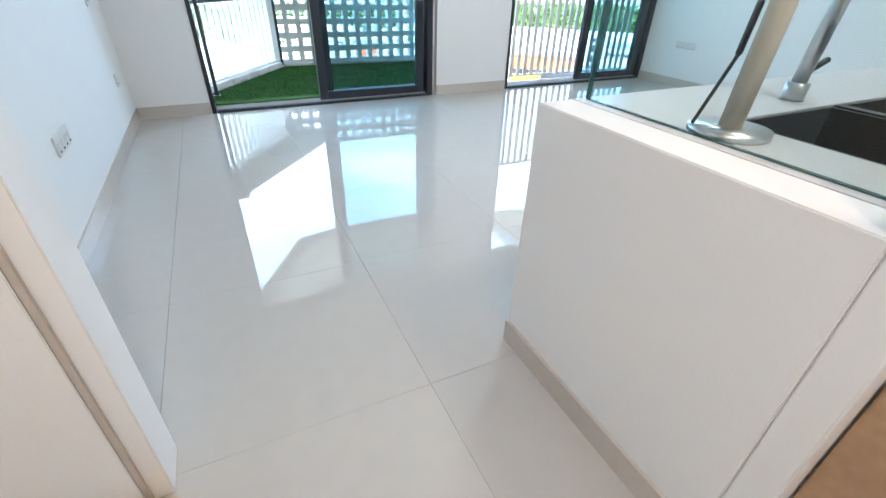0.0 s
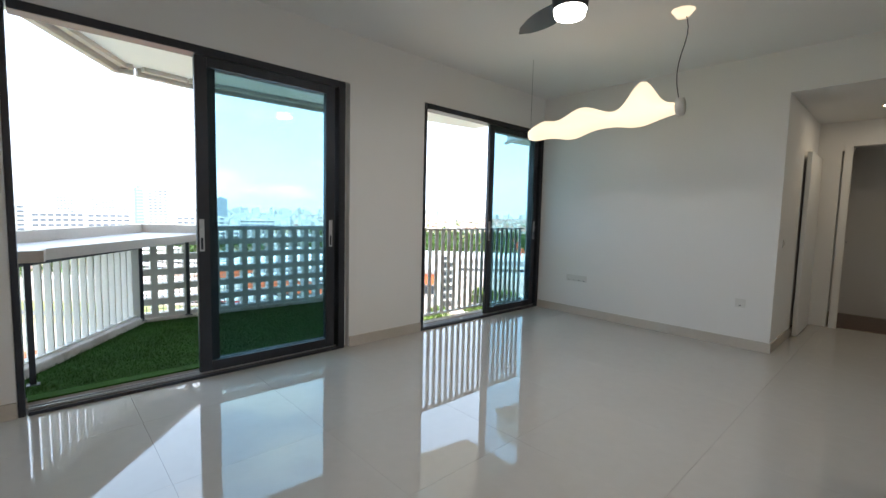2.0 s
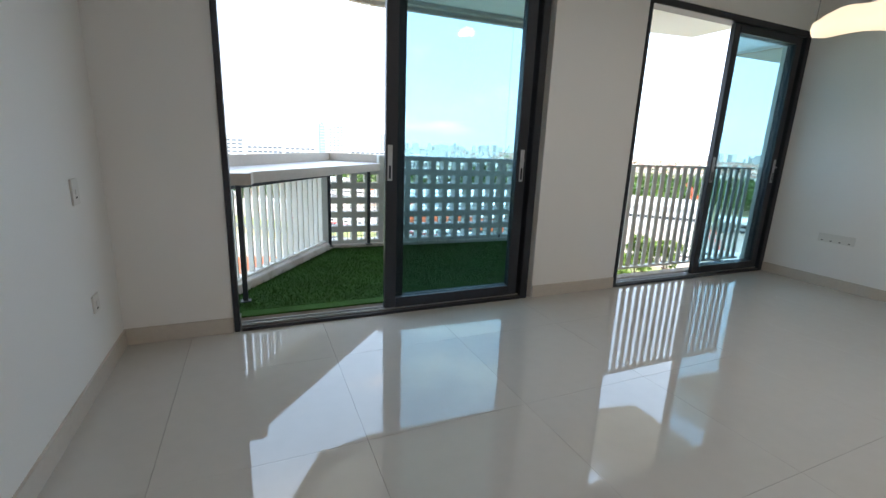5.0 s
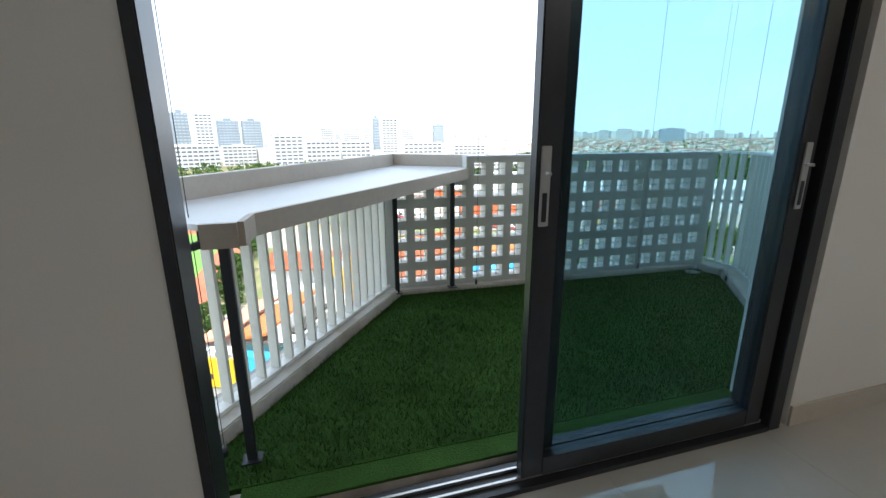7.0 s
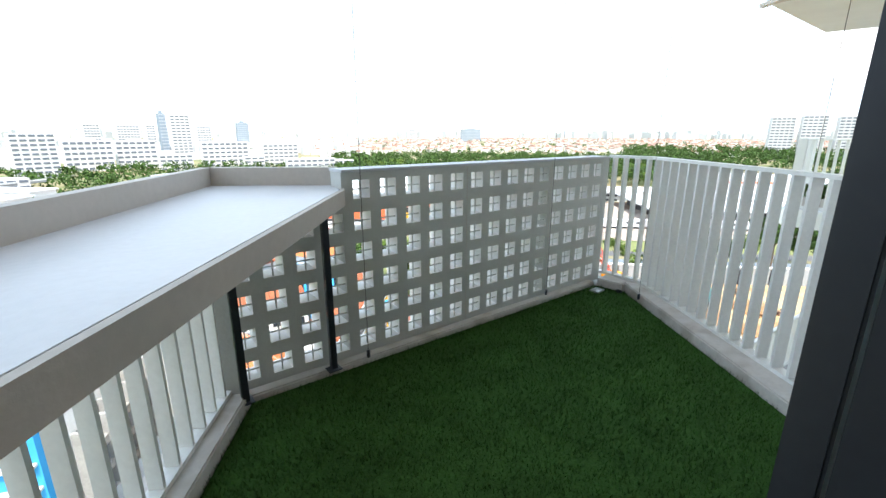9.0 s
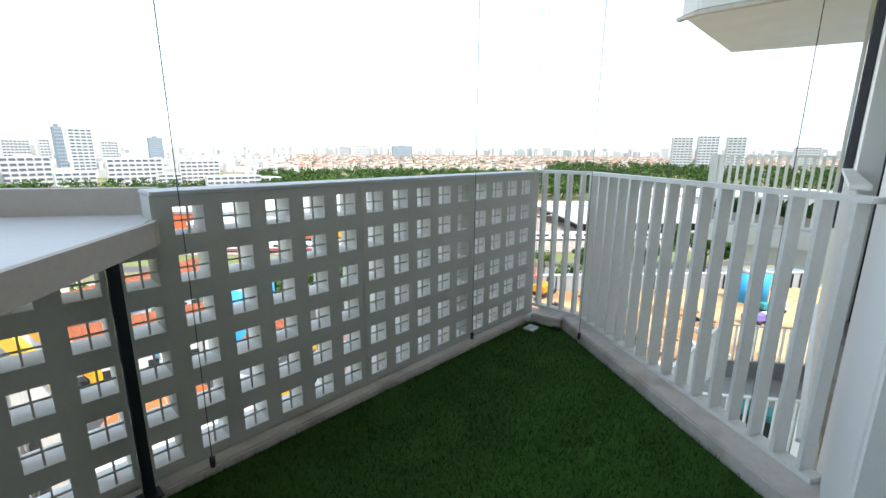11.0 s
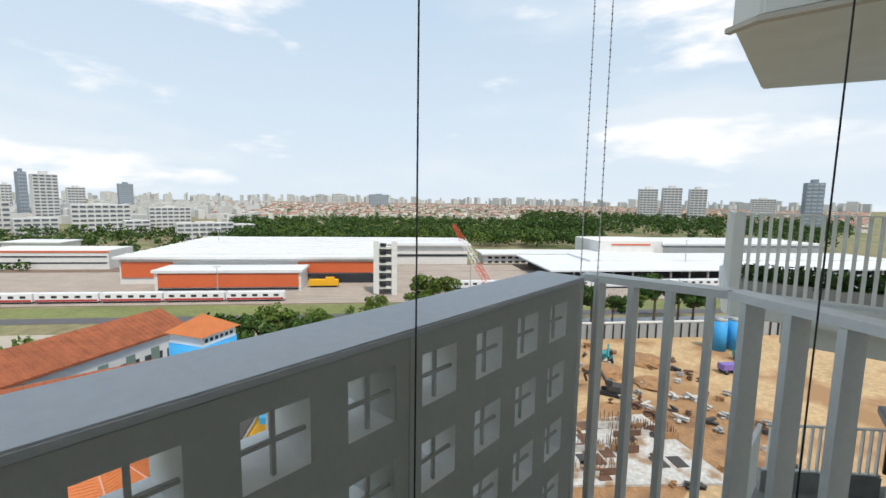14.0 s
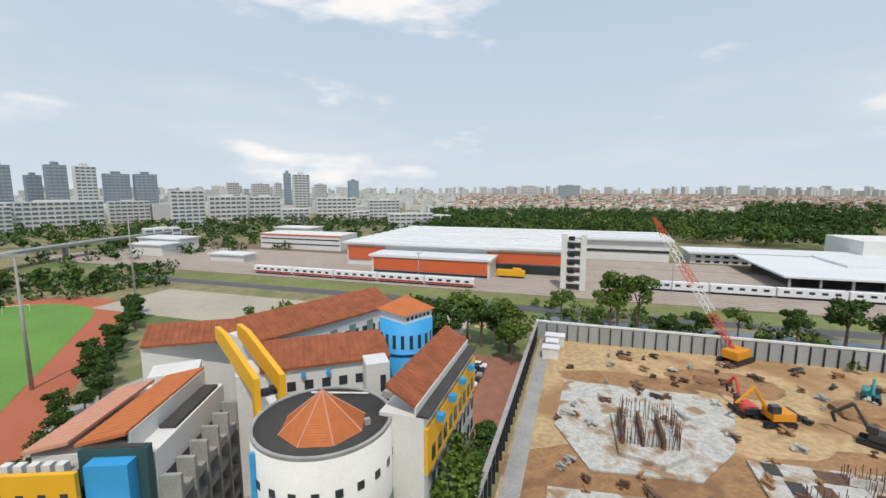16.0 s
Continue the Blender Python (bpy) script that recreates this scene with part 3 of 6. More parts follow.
def pendant():
    """Cloud-shaped lit shade on a cord and a wire."""
    t = thing("pendant_lamp", "lit cream cloud-shaped pendant lamp hung from the ceiling", "pendant lamp")
    a, b = Vector((4.62, -0.80, 0)), Vector((4.50, -2.32, 0))
    n, seg = 60, 20
    bm = bmesh.new()
    rings = []
    for i in range(n + 1):
        s = i / n
        c = a.lerp(b, s)
        hump = 0.16 * math.exp(-((s - 0.80) / 0.085) ** 2) + 0.075 * math.exp(-((s - 0.42) / 0.14) ** 2) + 0.03 * math.exp(-((s - 0.13) / 0.08) ** 2)
        lowz = -0.04 * math.exp(-((s - 0.34) / 0.11) ** 2) - 0.042 * math.exp(-((s - 0.78) / 0.12) ** 2)
        top, bot = 2.245 + 1.4 * hump, 2.10 + 1.25 * lowz + 0.06 * s
        wid = 0.065 + 0.05 * math.sin(math.pi * s) + 0.25 * hump
        end = min(1.0, 0.72 + 6 * s, 0.72 + 10 * (1 - s))
        zc, rh = (top + bot) / 2, (top - bot) / 2 * end
        rings.append([bm.verts.new((c.x + math.cos(k * 2 * math.pi / seg) * wid * end, c.y, zc + math.sin(k * 2 * math.pi / seg) * rh)) for k in range(seg)])
    for r0, r1 in zip(rings, rings[1:]):
        for k in range(seg):
            bm.faces.new((r0[k], r0[(k + 1) % seg], r1[(k + 1) % seg], r1[k]))
    bm.faces.new(rings[0])
    bm.faces.new(rings[-1][::-1])
    bmesh.ops.recalc_face_normals(bm, faces=bm.faces)
    part("shade", bm, M_CREAM, t, "glowing cream translucent shade", smooth=True)
    tube("end_cap", (4.50, -2.305, 2.21), (4.50, -2.345, 2.21), 0.07, M_PLASTIC, t, seg=20)
    bm = bmesh.new()
    pts = [(4.50 + 0.012 * math.sin(k * 0.75), -2.31 + 0.03 * math.sin(k * 0.5), 2.27 + k * 0.0548) for k in range(13)]
    for p, q in zip(pts, pts[1:]):
        tube_bm(bm, p, q, 0.004, seg=6)
    part("cord", bm, M_ALU, t, "dark wavy cord")
    tube("canopy", (4.50, -2.30, CEIL - 0.05), (4.50, -2.30, CEIL), 0.045, M_CREAM, t, r1=0.085, seg=24)
    tube("wire", (4.62, -0.80, 2.2), (4.62, -0.80, CEIL), 0.0015, M_BLACK, t, seg=5)


pendant()


def ceiling_fan():
    t = thing("ceiling_fan", "dark three-bladed ceiling fan with a lit round lamp", "ceiling fan")
    tube("rod", (3.2, -2.1, 2.70), (3.2, -2.1, CEIL), 0.03, M_ALU, t)
    tube("motor", (3.2, -2.1, 2.60), (3.2, -2.1, 2.72), 0.105, M_ALU, t, r1=0.12, seg=28)
    tube("diffuser", (3.2, -2.1, 2.556), (3.2, -2.1, 2.598), 0.09, M_BULB, t, "lit white diffuser", r1=0.1, seg=28)
    for ang in (62, 182, 302):
        bm = bmesh.new()
        m = Matrix.Translation((3.2, -2.1, 2.665)) @ Matrix.Rotation(radians(ang), 4, "Z") @ Matrix.Rotation(radians(12), 4, "X")
        prev = None
        for i in range(15):
            s = i / 14
            x = 0.10 + 0.55 * s
            w = (0.05 + 0.035 * math.sin(math.pi * min(1, s * 1.2))) * (1 if s < 0.85 else max(0.12, (1 - s) / 0.15))
            off = 0.05 * s * s
            row = [bm.verts.new(m @ Vector((x, off + y, z + 0.02 * s))) for y, z in ((-w, 0.004), (w, 0.004), (w, -0.004), (-w, -0.004))]
            if prev:
                for k in range(4):
                    bm.faces.new((prev[k], prev[(k + 1) % 4], row[(k + 1) % 4], row[k]))
            else:
                bm.faces.new(row)
            prev = row
        bm.faces.new(prev[::-1])
        bmesh.ops.recalc_face_normals(bm, faces=bm.faces)
        part("blade", bm, M_ALU, t, smooth=False)


ceiling_fan()


def plate(at, size, axis, label, category, gangs=2):
    """A faceplate on a wall, with sockets or rockers."""
    s = -1 if axis == "x-" else 1
    x, y, z = at
    t = thing("wall_socket" if category == "socket" else "light_switch", label, category)
    box("faceplate", (x, y - size[0] / 2, z - size[1] / 2, x + s * 0.009, y + size[0] / 2, z + size[1] / 2), M_PLASTIC, t, bevel=0.002)
    for k in range(gangs):
        yy = y - size[0] / 2 + (k + 0.5) * size[0] / gangs
        box("rocker", (x + s * 0.0095, yy - 0.012, z - 0.012, x + s * 0.013, yy + 0.012, z + 0.014), M_PLASTIC, t)
        box("slot", (x + s * 0.0095, yy - 0.009, z - 0.03, x + s * 0.011, yy + 0.009, z - 0.022), M_ALU, t)
    return t


plate((W, -0.62, 0.487), (0.30, 0.085), "x-", "wide white multi-gang socket plate low on the wall", "socket", 4)
plate((W, -2.50, 0.467), (0.09, 0.09), "x-", "white single socket low on the wall", "socket", 1)
plate((0, -0.45, 0.968), (0.085, 0.12), "x+", "white switch plate on the side wall", "switch", 1)
plate((0, -0.40, 0.409), (0.085, 0.09), "x+", "white socket plate low on the side wall", "socket", 1)
plate((0, -2.10, 0.46), (0.24, 0.09), "x+", "wide white socket plate low on the side wall", "socket", 4)
sw = thing("light_switch", "white switch plate on the hall corner", "switch")
box("faceplate", (6.25, -2.779, 1.05, 6.335, -2.771, 1.135), M_PLASTIC, sw, bevel=0.002)
box("rocker", (6.275, -2.784, 1.075, 6.31, -2.7795, 1.11), M_PLASTIC, sw)
dl = thing("downlight", "small lit recessed ceiling downlight in the hall", "downlight")
tube("ring", (7.2, -3.4, 2.544), (7.2, -3.4, 2.55), 0.06, M_PLASTIC, dl, seg=24)
tube("lens", (7.2, -3.4, 2.540), (7.2, -3.4, 2.5435), 0.048, M_DOWN, dl, seg=24)


def hall_door(name, m, label):
    t = structure(thing(name, label, "door"), label, "door")
    box("door_leaf", (0, 0, 0.01, 0.82, 0.04, 2.1), M_WALL, t, m=m)
    h = box("handle_plate", (0.72, -0.008, 0.93, 0.76, -0.0005, 1.13), M_STEEL, t, "steel lever handle", m=m)
    box("lever", (0.63, -0.05, 1.05, 0.75, -0.035, 1.068), M_STEEL, h, m=m)
    for k in (0.3, 1.8):
        box("hinge", (-0.012, 0.0, k, -0.001, 0.03, k + 0.1), M_STEEL, t, m=m)
    return t


hall_door("door_3", Matrix.Translation((7.86, -2.80, 0)) @ Matrix.Rotation(radians(180), 4, "Z"), "white hall door with a steel lever, shut")
hall_door("door_4", Matrix.Translation((8.14, -3.08, 0)) @ Matrix.Rotation(radians(6), 4, "Z"), "white bedroom door standing open into the room")
for b in ((7.98, -3.10, 0, 7.999, -3.02, 2.25), (7.98, -4.4, 0, 7.999, -4.32, 2.25)):
    structure(box("door_frame", b, M_WALL, bevel=0.004), "white door frame at the hall end", "door frame")
structure(box("wall_bathroom", (9.3, -3.55, 0, 9.4, -2.71, 2.549), M_WALL), "white partition beside the bathroom opening", "wall")
structure(box("door_frame", (9.28, -3.62, 0, 9.42, -3.551, 2.2), M_TAN, bevel=0.004), "timber frame of the bathroom opening", "door frame")
pic = thing("wall_mirror", "frameless rectangular mirror over the bathroom basin", "mirror")
box("panel", (10.475, -4.3, 1.15, 10.498, -3.55, 1.95), M_MIRROR, pic, bevel=0.003)
vn = thing("vanity_unit", "white vanity cabinet with a pale stone top", "vanity")
box("body", (10.02, -4.35, 0.25, 10.49, -3.5, 0.80), M_WALL, vn, bevel=0.004)
box("top", (10.0, -4.37, 0.801, 10.495, -3.48, 0.84), M_SHELF, vn, bevel=0.003)
box("leg", (10.1, -4.3, 0.003, 10.45, -3.55, 0.249), M_WALL, vn)

# ---- kitchen counter and entrance ----
structure(box("wall_counter", (1.50, -4.46, 0, 1.615, -3.665, 0.87), M_WALL, bevel=0.003), "low white half wall beside the kitchen", "wall")
structure(box("baseboard", (1.488, -4.46, 0, 1.4995, -3.665, 0.09), M_BASE), "low beige tiled skirting", "skirting")
kc = thing("kitchen_cabinet", "white kitchen base cabinet under the counter", "cabinet")
box("body", (1.63, -4.46, 0.08, 3.2, -3.70, 0.65), M_WALL, kc)
box("apron", (1.63, -3.72, 0.651, 3.2, -3.70, 0.834), M_WALL, kc)
box("apron", (3.18, -4.46, 0.651, 3.2, -3.721, 0.834), M_WALL, kc)
box("plinth", (1.66, -4.44, 0.0, 3.15, -3.74, 0.079), M_ALU, kc)
wt = thing("worktop", "pale grey stone kitchen worktop with a sunken sink", "worktop")
bm = bmesh.new()
SX0, SX1, SY0, SY1 = 1.84, 2.75, -4.42, -3.98
for b in ((1.618, -4.46, SX0, -3.665), (SX1, -4.46, 3.3, -3.665), (SX0, -4.46, SX1, SY0), (SX0, SY1, SX1, -3.665)):
    box_bm(bm, b[0], b[1], 0.835, b[2], b[3], 0.870)
part("slab", bm, M_SHELF, wt)
sk = thing("kitchen_sink", "dark double-bowl kitchen sink set in the worktop", "sink")
for xa, xb in ((SX0 + 0.004, 2.28), (2.33, SX1 - 0.004)):
    bm = bmesh.new()
    ya, yb = SY0 + 0.004, SY1 - 0.004
    box_bm(bm, xa, ya, 0.66, xb, yb, 0.67)
    box_bm(bm, xa, ya, 0.67, xa + 0.012, yb, 0.868)
    box_bm(bm, xb - 0.012, ya, 0.67, xb, yb, 0.868)
    box_bm(bm, xa + 0.012, ya, 0.67, xb - 0.012, ya + 0.012, 0.868)
    box_bm(bm, xa + 0.012, yb - 0.012, 0.67, xb - 0.012, yb, 0.868)
    part("bowl", bm, M_SINK, sk)
    tube("drain", ((xa + xb) / 2, -4.17, 0.671), ((xa + xb) / 2, -4.17, 0.676), 0.04, M_STEEL, sk, seg=20)
box("divider", (2.282, SY0 + 0.004, 0.72, 2.328, SY1 - 0.004, 0.872), M_SINK, sk, bevel=0.006)
fc = thing("kitchen_tap", "tall brushed steel kitchen tap behind the sink", "tap")
tube("base", (2.24, -3.90, 0.871), (2.24, -3.90, 0.92), 0.03, M_STEEL, fc)
tube("riser", (2.24, -3.90, 0.92), (2.26, -3.92, 1.34), 0.020, M_STEEL, fc)
bm = bmesh.new()
arc = [(2.26, -3.92 - 0.11 * (1 - math.cos(k * math.pi / 8)), 1.34 + 0.11 * math.sin(k * math.pi / 8)) for k in range(9)]
for p, q in zip(arc, arc[1:]):
    tube_bm(bm, p, q, 0.016)
part("spout", bm, M_STEEL, fc, smooth=True)
tube("lever", (2.27, -3.90, 0.95), (2.38, -3.88, 0.97), 0.009, M_BLACK, fc)
rh = thing("towel_stand", "cardboard tube on a round steel stand with a side arm", "paper holder")
tube("stand_plate", (1.74, -4.05, 0.871), (1.74, -4.05, 0.885), 0.085, M_STEEL, rh, seg=32)
tube("tube", (1.74, -4.05, 0.886), (1.752, -4.06, 1.19), 0.024, M_CARD, rh, seg=20)
tube("rod", (1.752, -4.06, 1.19), (1.755, -4.062, 1.27), 0.014, M_STEEL, rh, seg=14)
tube("arm", (1.68, -4.0, 0.886), (1.735, -4.015, 1.03), 0.004, M_BLACK, rh, seg=8)
tube("arm_grip", (1.735, -4.015, 1.03), (1.74, -4.02, 1.13), 0.007, M_BLACK, rh, seg=8)
gs = thing("glass_screen", "clear glass screen standing on the kitchen counter", "glass screen")
g = box("pane", (1.650, -4.455, 0.871, 1.660, -3.69, 2.0), M_CLEAR, gs)
g.visible_shadow = False
box("edge", (1.648, -3.6895, 0.871, 1.662, -3.684, 2.0), M_GEDGE, gs, "dark green glass edge")
box("edge", (1.649, -4.455, 0.8705, 1.661, -3.69, 0.873), M_GEDGE, gs)
structure(box("door_frame", (1.50, -4.53, 0, 1.66, -4.4605, 2.2), M_WALL, bevel=0.004), "white door frame at the entrance", "door frame")
ed = structure(thing("door_5", "tan veneer entrance door standing open", "door"), "tan veneer entrance door standing open", "door")
box("door_leaf", (1.57, -5.3, 0.01, 1.62, -4.535, 2.12), M_TAN, ed, bevel=0.003)
structure(box("wall_entry", (0.0, -3.80, 0, 0.40, -3.66, CEIL), M_WALL, bevel=0.003), "white wall end beside the entrance", "wall")
dp = structure(thing("door_6", "white flush door panel standing beside the entrance", "door"), "white flush door panel standing beside the entrance", "door")
box("door_leaf", (0.0, -3.815, 0.01, 0.342, -3.8015, 2.3), M_WALL, dp, bevel=0.002)
box("edge_strip", (0.344, -3.812, 0.01, 0.356, -3.8015, 2.3), M_FASCIA, dp, "brown sealing strip")
yw = thing("door_wedge", "small yellow plastic wedge on the floor", "door wedge")
bm = bmesh.new()
v = [bm.verts.new(p) for p in ((0.32, -3.90, 0.001), (0.41, -3.90, 0.001), (0.41, -3.82, 0.001), (0.32, -3.82, 0.001), (0.33, -3.88, 0.07), (0.33, -3.83, 0.07))]
for f in ((3, 2, 1, 0), (0, 1, 4), (2, 3, 5), (1, 2, 5, 4), (3, 0, 4, 5)):
    bm.faces.new([v[i] for i in f])
part("wedge", bm, M_YEL, yw)

# ---- host building and neighbours ----
G = -42.0
S2 = math.sqrt(0.5)


def uv(u, v, z=0.0):
    return Vector(((u + v) * S2, (v - u) * S2, z))


UV = Matrix.Rotation(radians(-45), 4, "Z")      # local x along the depot, y away


def host():
    t = thing("apartment_block", "pale tall apartment block around the flat", "apartment block", kind="structure")
    box("storeys_below", (-14, -16, G, 8.12, 0.24, -0.26), M_WHITE, t)
    box("storeys_below", (8.13, -16, G, 15.5, -1.5, -0.26), M_WHITE, t)
    # unseen mass added to block the sun; top height chosen for shadow length
    box("storeys_above", (-14, -16, 3.11, 10.6, 0.24, 12), M_WHITE, t)
    box("storeys_above", (10.61, -16, 3.11, 15.5, -1.5, 12), M_WHITE, t)
    box("wing_wall", (-14, -16, -0.25, -0.21, 0.24, 3.1), M_WHITE, t)
    box("wing_wall", (10.62, -16, -0.25, 15.5, -1.5, 3.1), M_WHITE, t)
    box("wing_wall", (6.41, -2.55, -0.25, 10.61, -1.5, 3.1), M_WHITE, t)
    box("wing_wall", (6.41, -1.499, -0.25, 8.12, 0.24, 3.1), M_WHITE, t)
    box("core_wall", (-0.2, -16, -0.25, 10.61, -6.21, 3.1), M_WHITE, t)


host()


ov = thing("upper_balcony", "white underside of a neighbouring upper balcony", "balcony")
prism("slab", [(7.45, 0.25), (7.45, 1.75), (7.6, 1.95), (10.1, 1.85), (10.5, 0.25)], 2.75, 3.25, M_WHITE, ov, bevel=0.02)
prism("drip_edge", [(7.42, 0.26), (7.42, 1.78), (7.58, 2.0), (7.64, 1.97), (7.5, 1.75), (7.5, 0.26)], 2.71, 2.749, M_FASCIA, ov)
nb = thing("neighbour_balcony", "neighbouring balcony with a pale slab edge and white end post", "balcony")
prism("slab", [(10.9, -1.49), (10.9, 2.05), (11.1, 2.15), (14.6, 2.55), (15.4, -1.49)], -0.36, -0.04, M_WHITE, nb, bevel=0.02)
prism("beam", [(11.3, -1.48), (11.3, 1.4), (11.7, 1.4), (11.7, -1.48)], -0.75, -0.361, M_WHITE, nb)
box("end_post", (10.97, 1.93, -0.039, 11.03, 2.07, 1.2), M_WHITE, nb, bevel=0.01)
guard_rail("neighbour_railing", [(11.0, -0.25), (11.0, 1.92)], 0.02, 1.19, 0.115, "pale flat-bar railing of the neighbouring balcony", bar=(0.045, 0.016))
guard_rail("neighbour_railing", [(11.06, 2.06), (14.5, 2.45)], 0.02, 1.19, 0.115, "pale flat-bar railing of the neighbouring balcony", bar=(0.016, 0.05))
nf = thing("neighbour_facade", "white neighbouring facade bay with a dark tall window", "facade")
box("pier", (7.96, 0.245, -0.2, 8.115, 0.34, 2.7), M_WHITE, nf, bevel=0.01)
box("window_frame", (7.1, 0.245, 0.55, 7.9, 0.30, 2.6), M_ALU, nf)
box("window_glass", (7.16, 0.301, 0.61, 7.84, 0.31, 2.54), M_WIN, nf)
lb = thing("lower_terrace", "pale terrace of the next block one storey below", "terrace")
prism("slab", [(7.6, 2.0), (8.75, 0.26), (8.75, -1.49), (13.8, -1.49), (12.4, 0.1), (11.35, 1.6)], -3.35, -3.08, M_CONC, lb)
prism("edge_wall", [(11.15, 1.45), (12.1, 0.02), (12.2, 0.08), (11.25, 1.51)], -3.079, -2.75, M_CONC, lb)
guard_rail("terrace_railing", [(8.85, 0.1), (7.72, 1.85)], -2.95, -2.0, 0.125, "white flat-bar railing of the lower terrace", bar=(0.016, 0.05))
guard_rail("terrace_railing", [(7.78, 1.87), (11.15, 1.52)], -2.95, -2.0, 0.125, "white flat-bar railing of the lower terrace", bar=(0.016, 0.05))
guard_rail("terrace_railing", [(11.2, 1.44), (12.15, 0.04)], -2.72, -2.0, 0.125, "white flat-bar railing of the lower terrace", bar=(0.016, 0.05))
lr = thing("lower_canopy", "blue-grey flat canopy roof over the lower terrace", "canopy")
prism("roof", [(9.35, -1.48), (9.3, -0.08), (13.2, 0.0), (13.7, -1.48)], -2.12, -2.0, M_CANOPY, lr, bevel=0.01)
for x in (9.45, 13.0):
    box("post", (x, -0.2, -3.079, x + 0.07, -0.13, -2.121), M_ALU, lr)
ac = thing("air_unit", "teal air-conditioning unit on the lower terrace", "air conditioner")
box("casing", (9.0, 0.25, -3.079, 9.35, 0.95, -2.5), M_TEAL, ac, bevel=0.02)
box("grille", (8.985, 0.35, -3.0, 8.999, 0.85, -2.58), M_ALU, ac)

# ---- ground ----


def sheet(name, pts, z, material, label, category):
    bm = bmesh.new()
    vs = [bm.verts.new((x, y, z)) for x, y in pts]
    f = bm.faces.new(vs)
    bmesh.ops.recalc_face_normals(bm, faces=[f])
    if f.normal.z < 0:
        f.normal_flip()
    return structure(part(name, bm, material), label, category)


def uv_sheet(name, u0, v0, u1, v1, z, material, label, category):
    return sheet(name, [tuple(uv(a, b).xy) for a, b in ((u0, v0), (u1, v0), (u1, v1), (u0, v1))], G + z, material, label, category)


bm = bmesh.new()
bmesh.ops.create_circle(bm, cap_ends=True, radius=4700, segments=64, matrix=Matrix.Translation((0, 0, G)))
structure(part("ground", bm, M_LAND), "green and brown land reaching the horizon", "ground")
uv_sheet("ground_site", -9, 20, 160, 130, 0.05, M_SANDY, "sandy soil of the building site", "ground")
mud_rng = random.Random(8)
for cu, cv, ru, rv in ((20, 66, 30, 15), (52, 74, 24, 13), (33, 112, 12, 7), (12, 106, 14, 5)):
    rim = []
    for k in range(40):
        q = k * math.pi / 20
        w = 1 + 0.22 * noise.noise(Vector((math.cos(q) * 2 + cu, math.sin(q) * 2, cv))) + mud_rng.uniform(-0.05, 0.05)
        rim.append(tuple(uv(cu + ru * w * math.cos(q), cv + rv * w * math.sin(q)).xy))
    sheet("ground_mud", rim, G + 0.07 + 0.004 * (cu % 5), M_MUD, "churned brown mud of the building site", "ground")
uv_sheet("ground_service_strip", -8.6, 25, -5.6, 128, 0.12, M_CONC, "pale concrete strip inside the hoarding", "ground")
uv_sheet("ground_sandbank", -30, 134, 300, 142, 0.03, M_SANDY, "sandy bank beside the canal", "ground")
uv_sheet("water", -12, 143, 300, 154, 0.06, M_WATER, "narrow grey canal", "water")
uv_sheet("ground_verge", -200, 166, 320, 180, 0.04, M_VERGE, "grass verge beside the railway", "ground")
uv_sheet("road", -220, 158, 320, 165, 0.07, M_ASPH, "grey service road along the railway", "road")
uv_sheet("railway_bed", -340, 182, 420, 290, 0.05, M_RAILBED, "brown ballasted railway yard", "railway")
uv_sheet("pavement_school", -27, 60, -10, 112, 0.06, M_BRICKP, "red brick paved school drive", "pavement")
uv_sheet("ground_schoolyard", -95, 25, -27, 112, 0.05, M_CONC, "concrete school yard", "ground")
uv_sheet("ground_lot", -170, 113, -32, 146, 0.07, M_BARE, "pale bare lot behind the school", "ground")


def track_lines():
    bm, bed = bmesh.new(), bmesh.new()
    for k in range(26):
        v = 184 + k * 3.0
        box_bm(bed, -330, v - 1.1, G + 0.055, 400, v + 1.1, G + 0.09, m=UV)
        for s in (-0.6, 0.6):
            box_bm(bm, -330, v + s - 0.12, G + 0.06, 400, v + s + 0.12, G + 0.3, m=UV)
    for k in range(8):
        v = 263 + k * 3.0
        box_bm(bed, 2, v - 1.1, G + 0.055, 82, v + 1.1, G + 0.09, m=UV)
        for w in (-0.6, 0.6):
            box_bm(bm, 2, v + w - 0.12, G + 0.06, 82, v + w + 0.12, G + 0.3, m=UV)
    tagged(part("sleeper_beds", bed, M_BEDS), "paler sleeper beds of the rail tracks", "rail tracks", kind="stuff")
    t = part("rail_tracks", bm, M_TRACKS)
    tagged(t, "many parallel steel rail tracks of the yard", "rail tracks", kind="stuff")


track_lines()


def oval(cx, y0, y1, r, n=24):
    pts = [(cx + r * math.cos(a), y1 + r * math.sin(a)) for a in [math.pi * i / n for i in range(n + 1)]]
    return pts + [(cx - r * math.cos(a), y0 - r * math.sin(a)) for a in [math.pi * i / n for i in range(n + 1)]]


sheet("running_track", oval(-68, 95, 186, 41), G + 0.06, M_TRACKR, "brick-red oval running track", "running track")
sheet("sports_field", oval(-68, 95, 186, 31), G + 0.1, M_LAWN, "bright green sports field", "sports field")

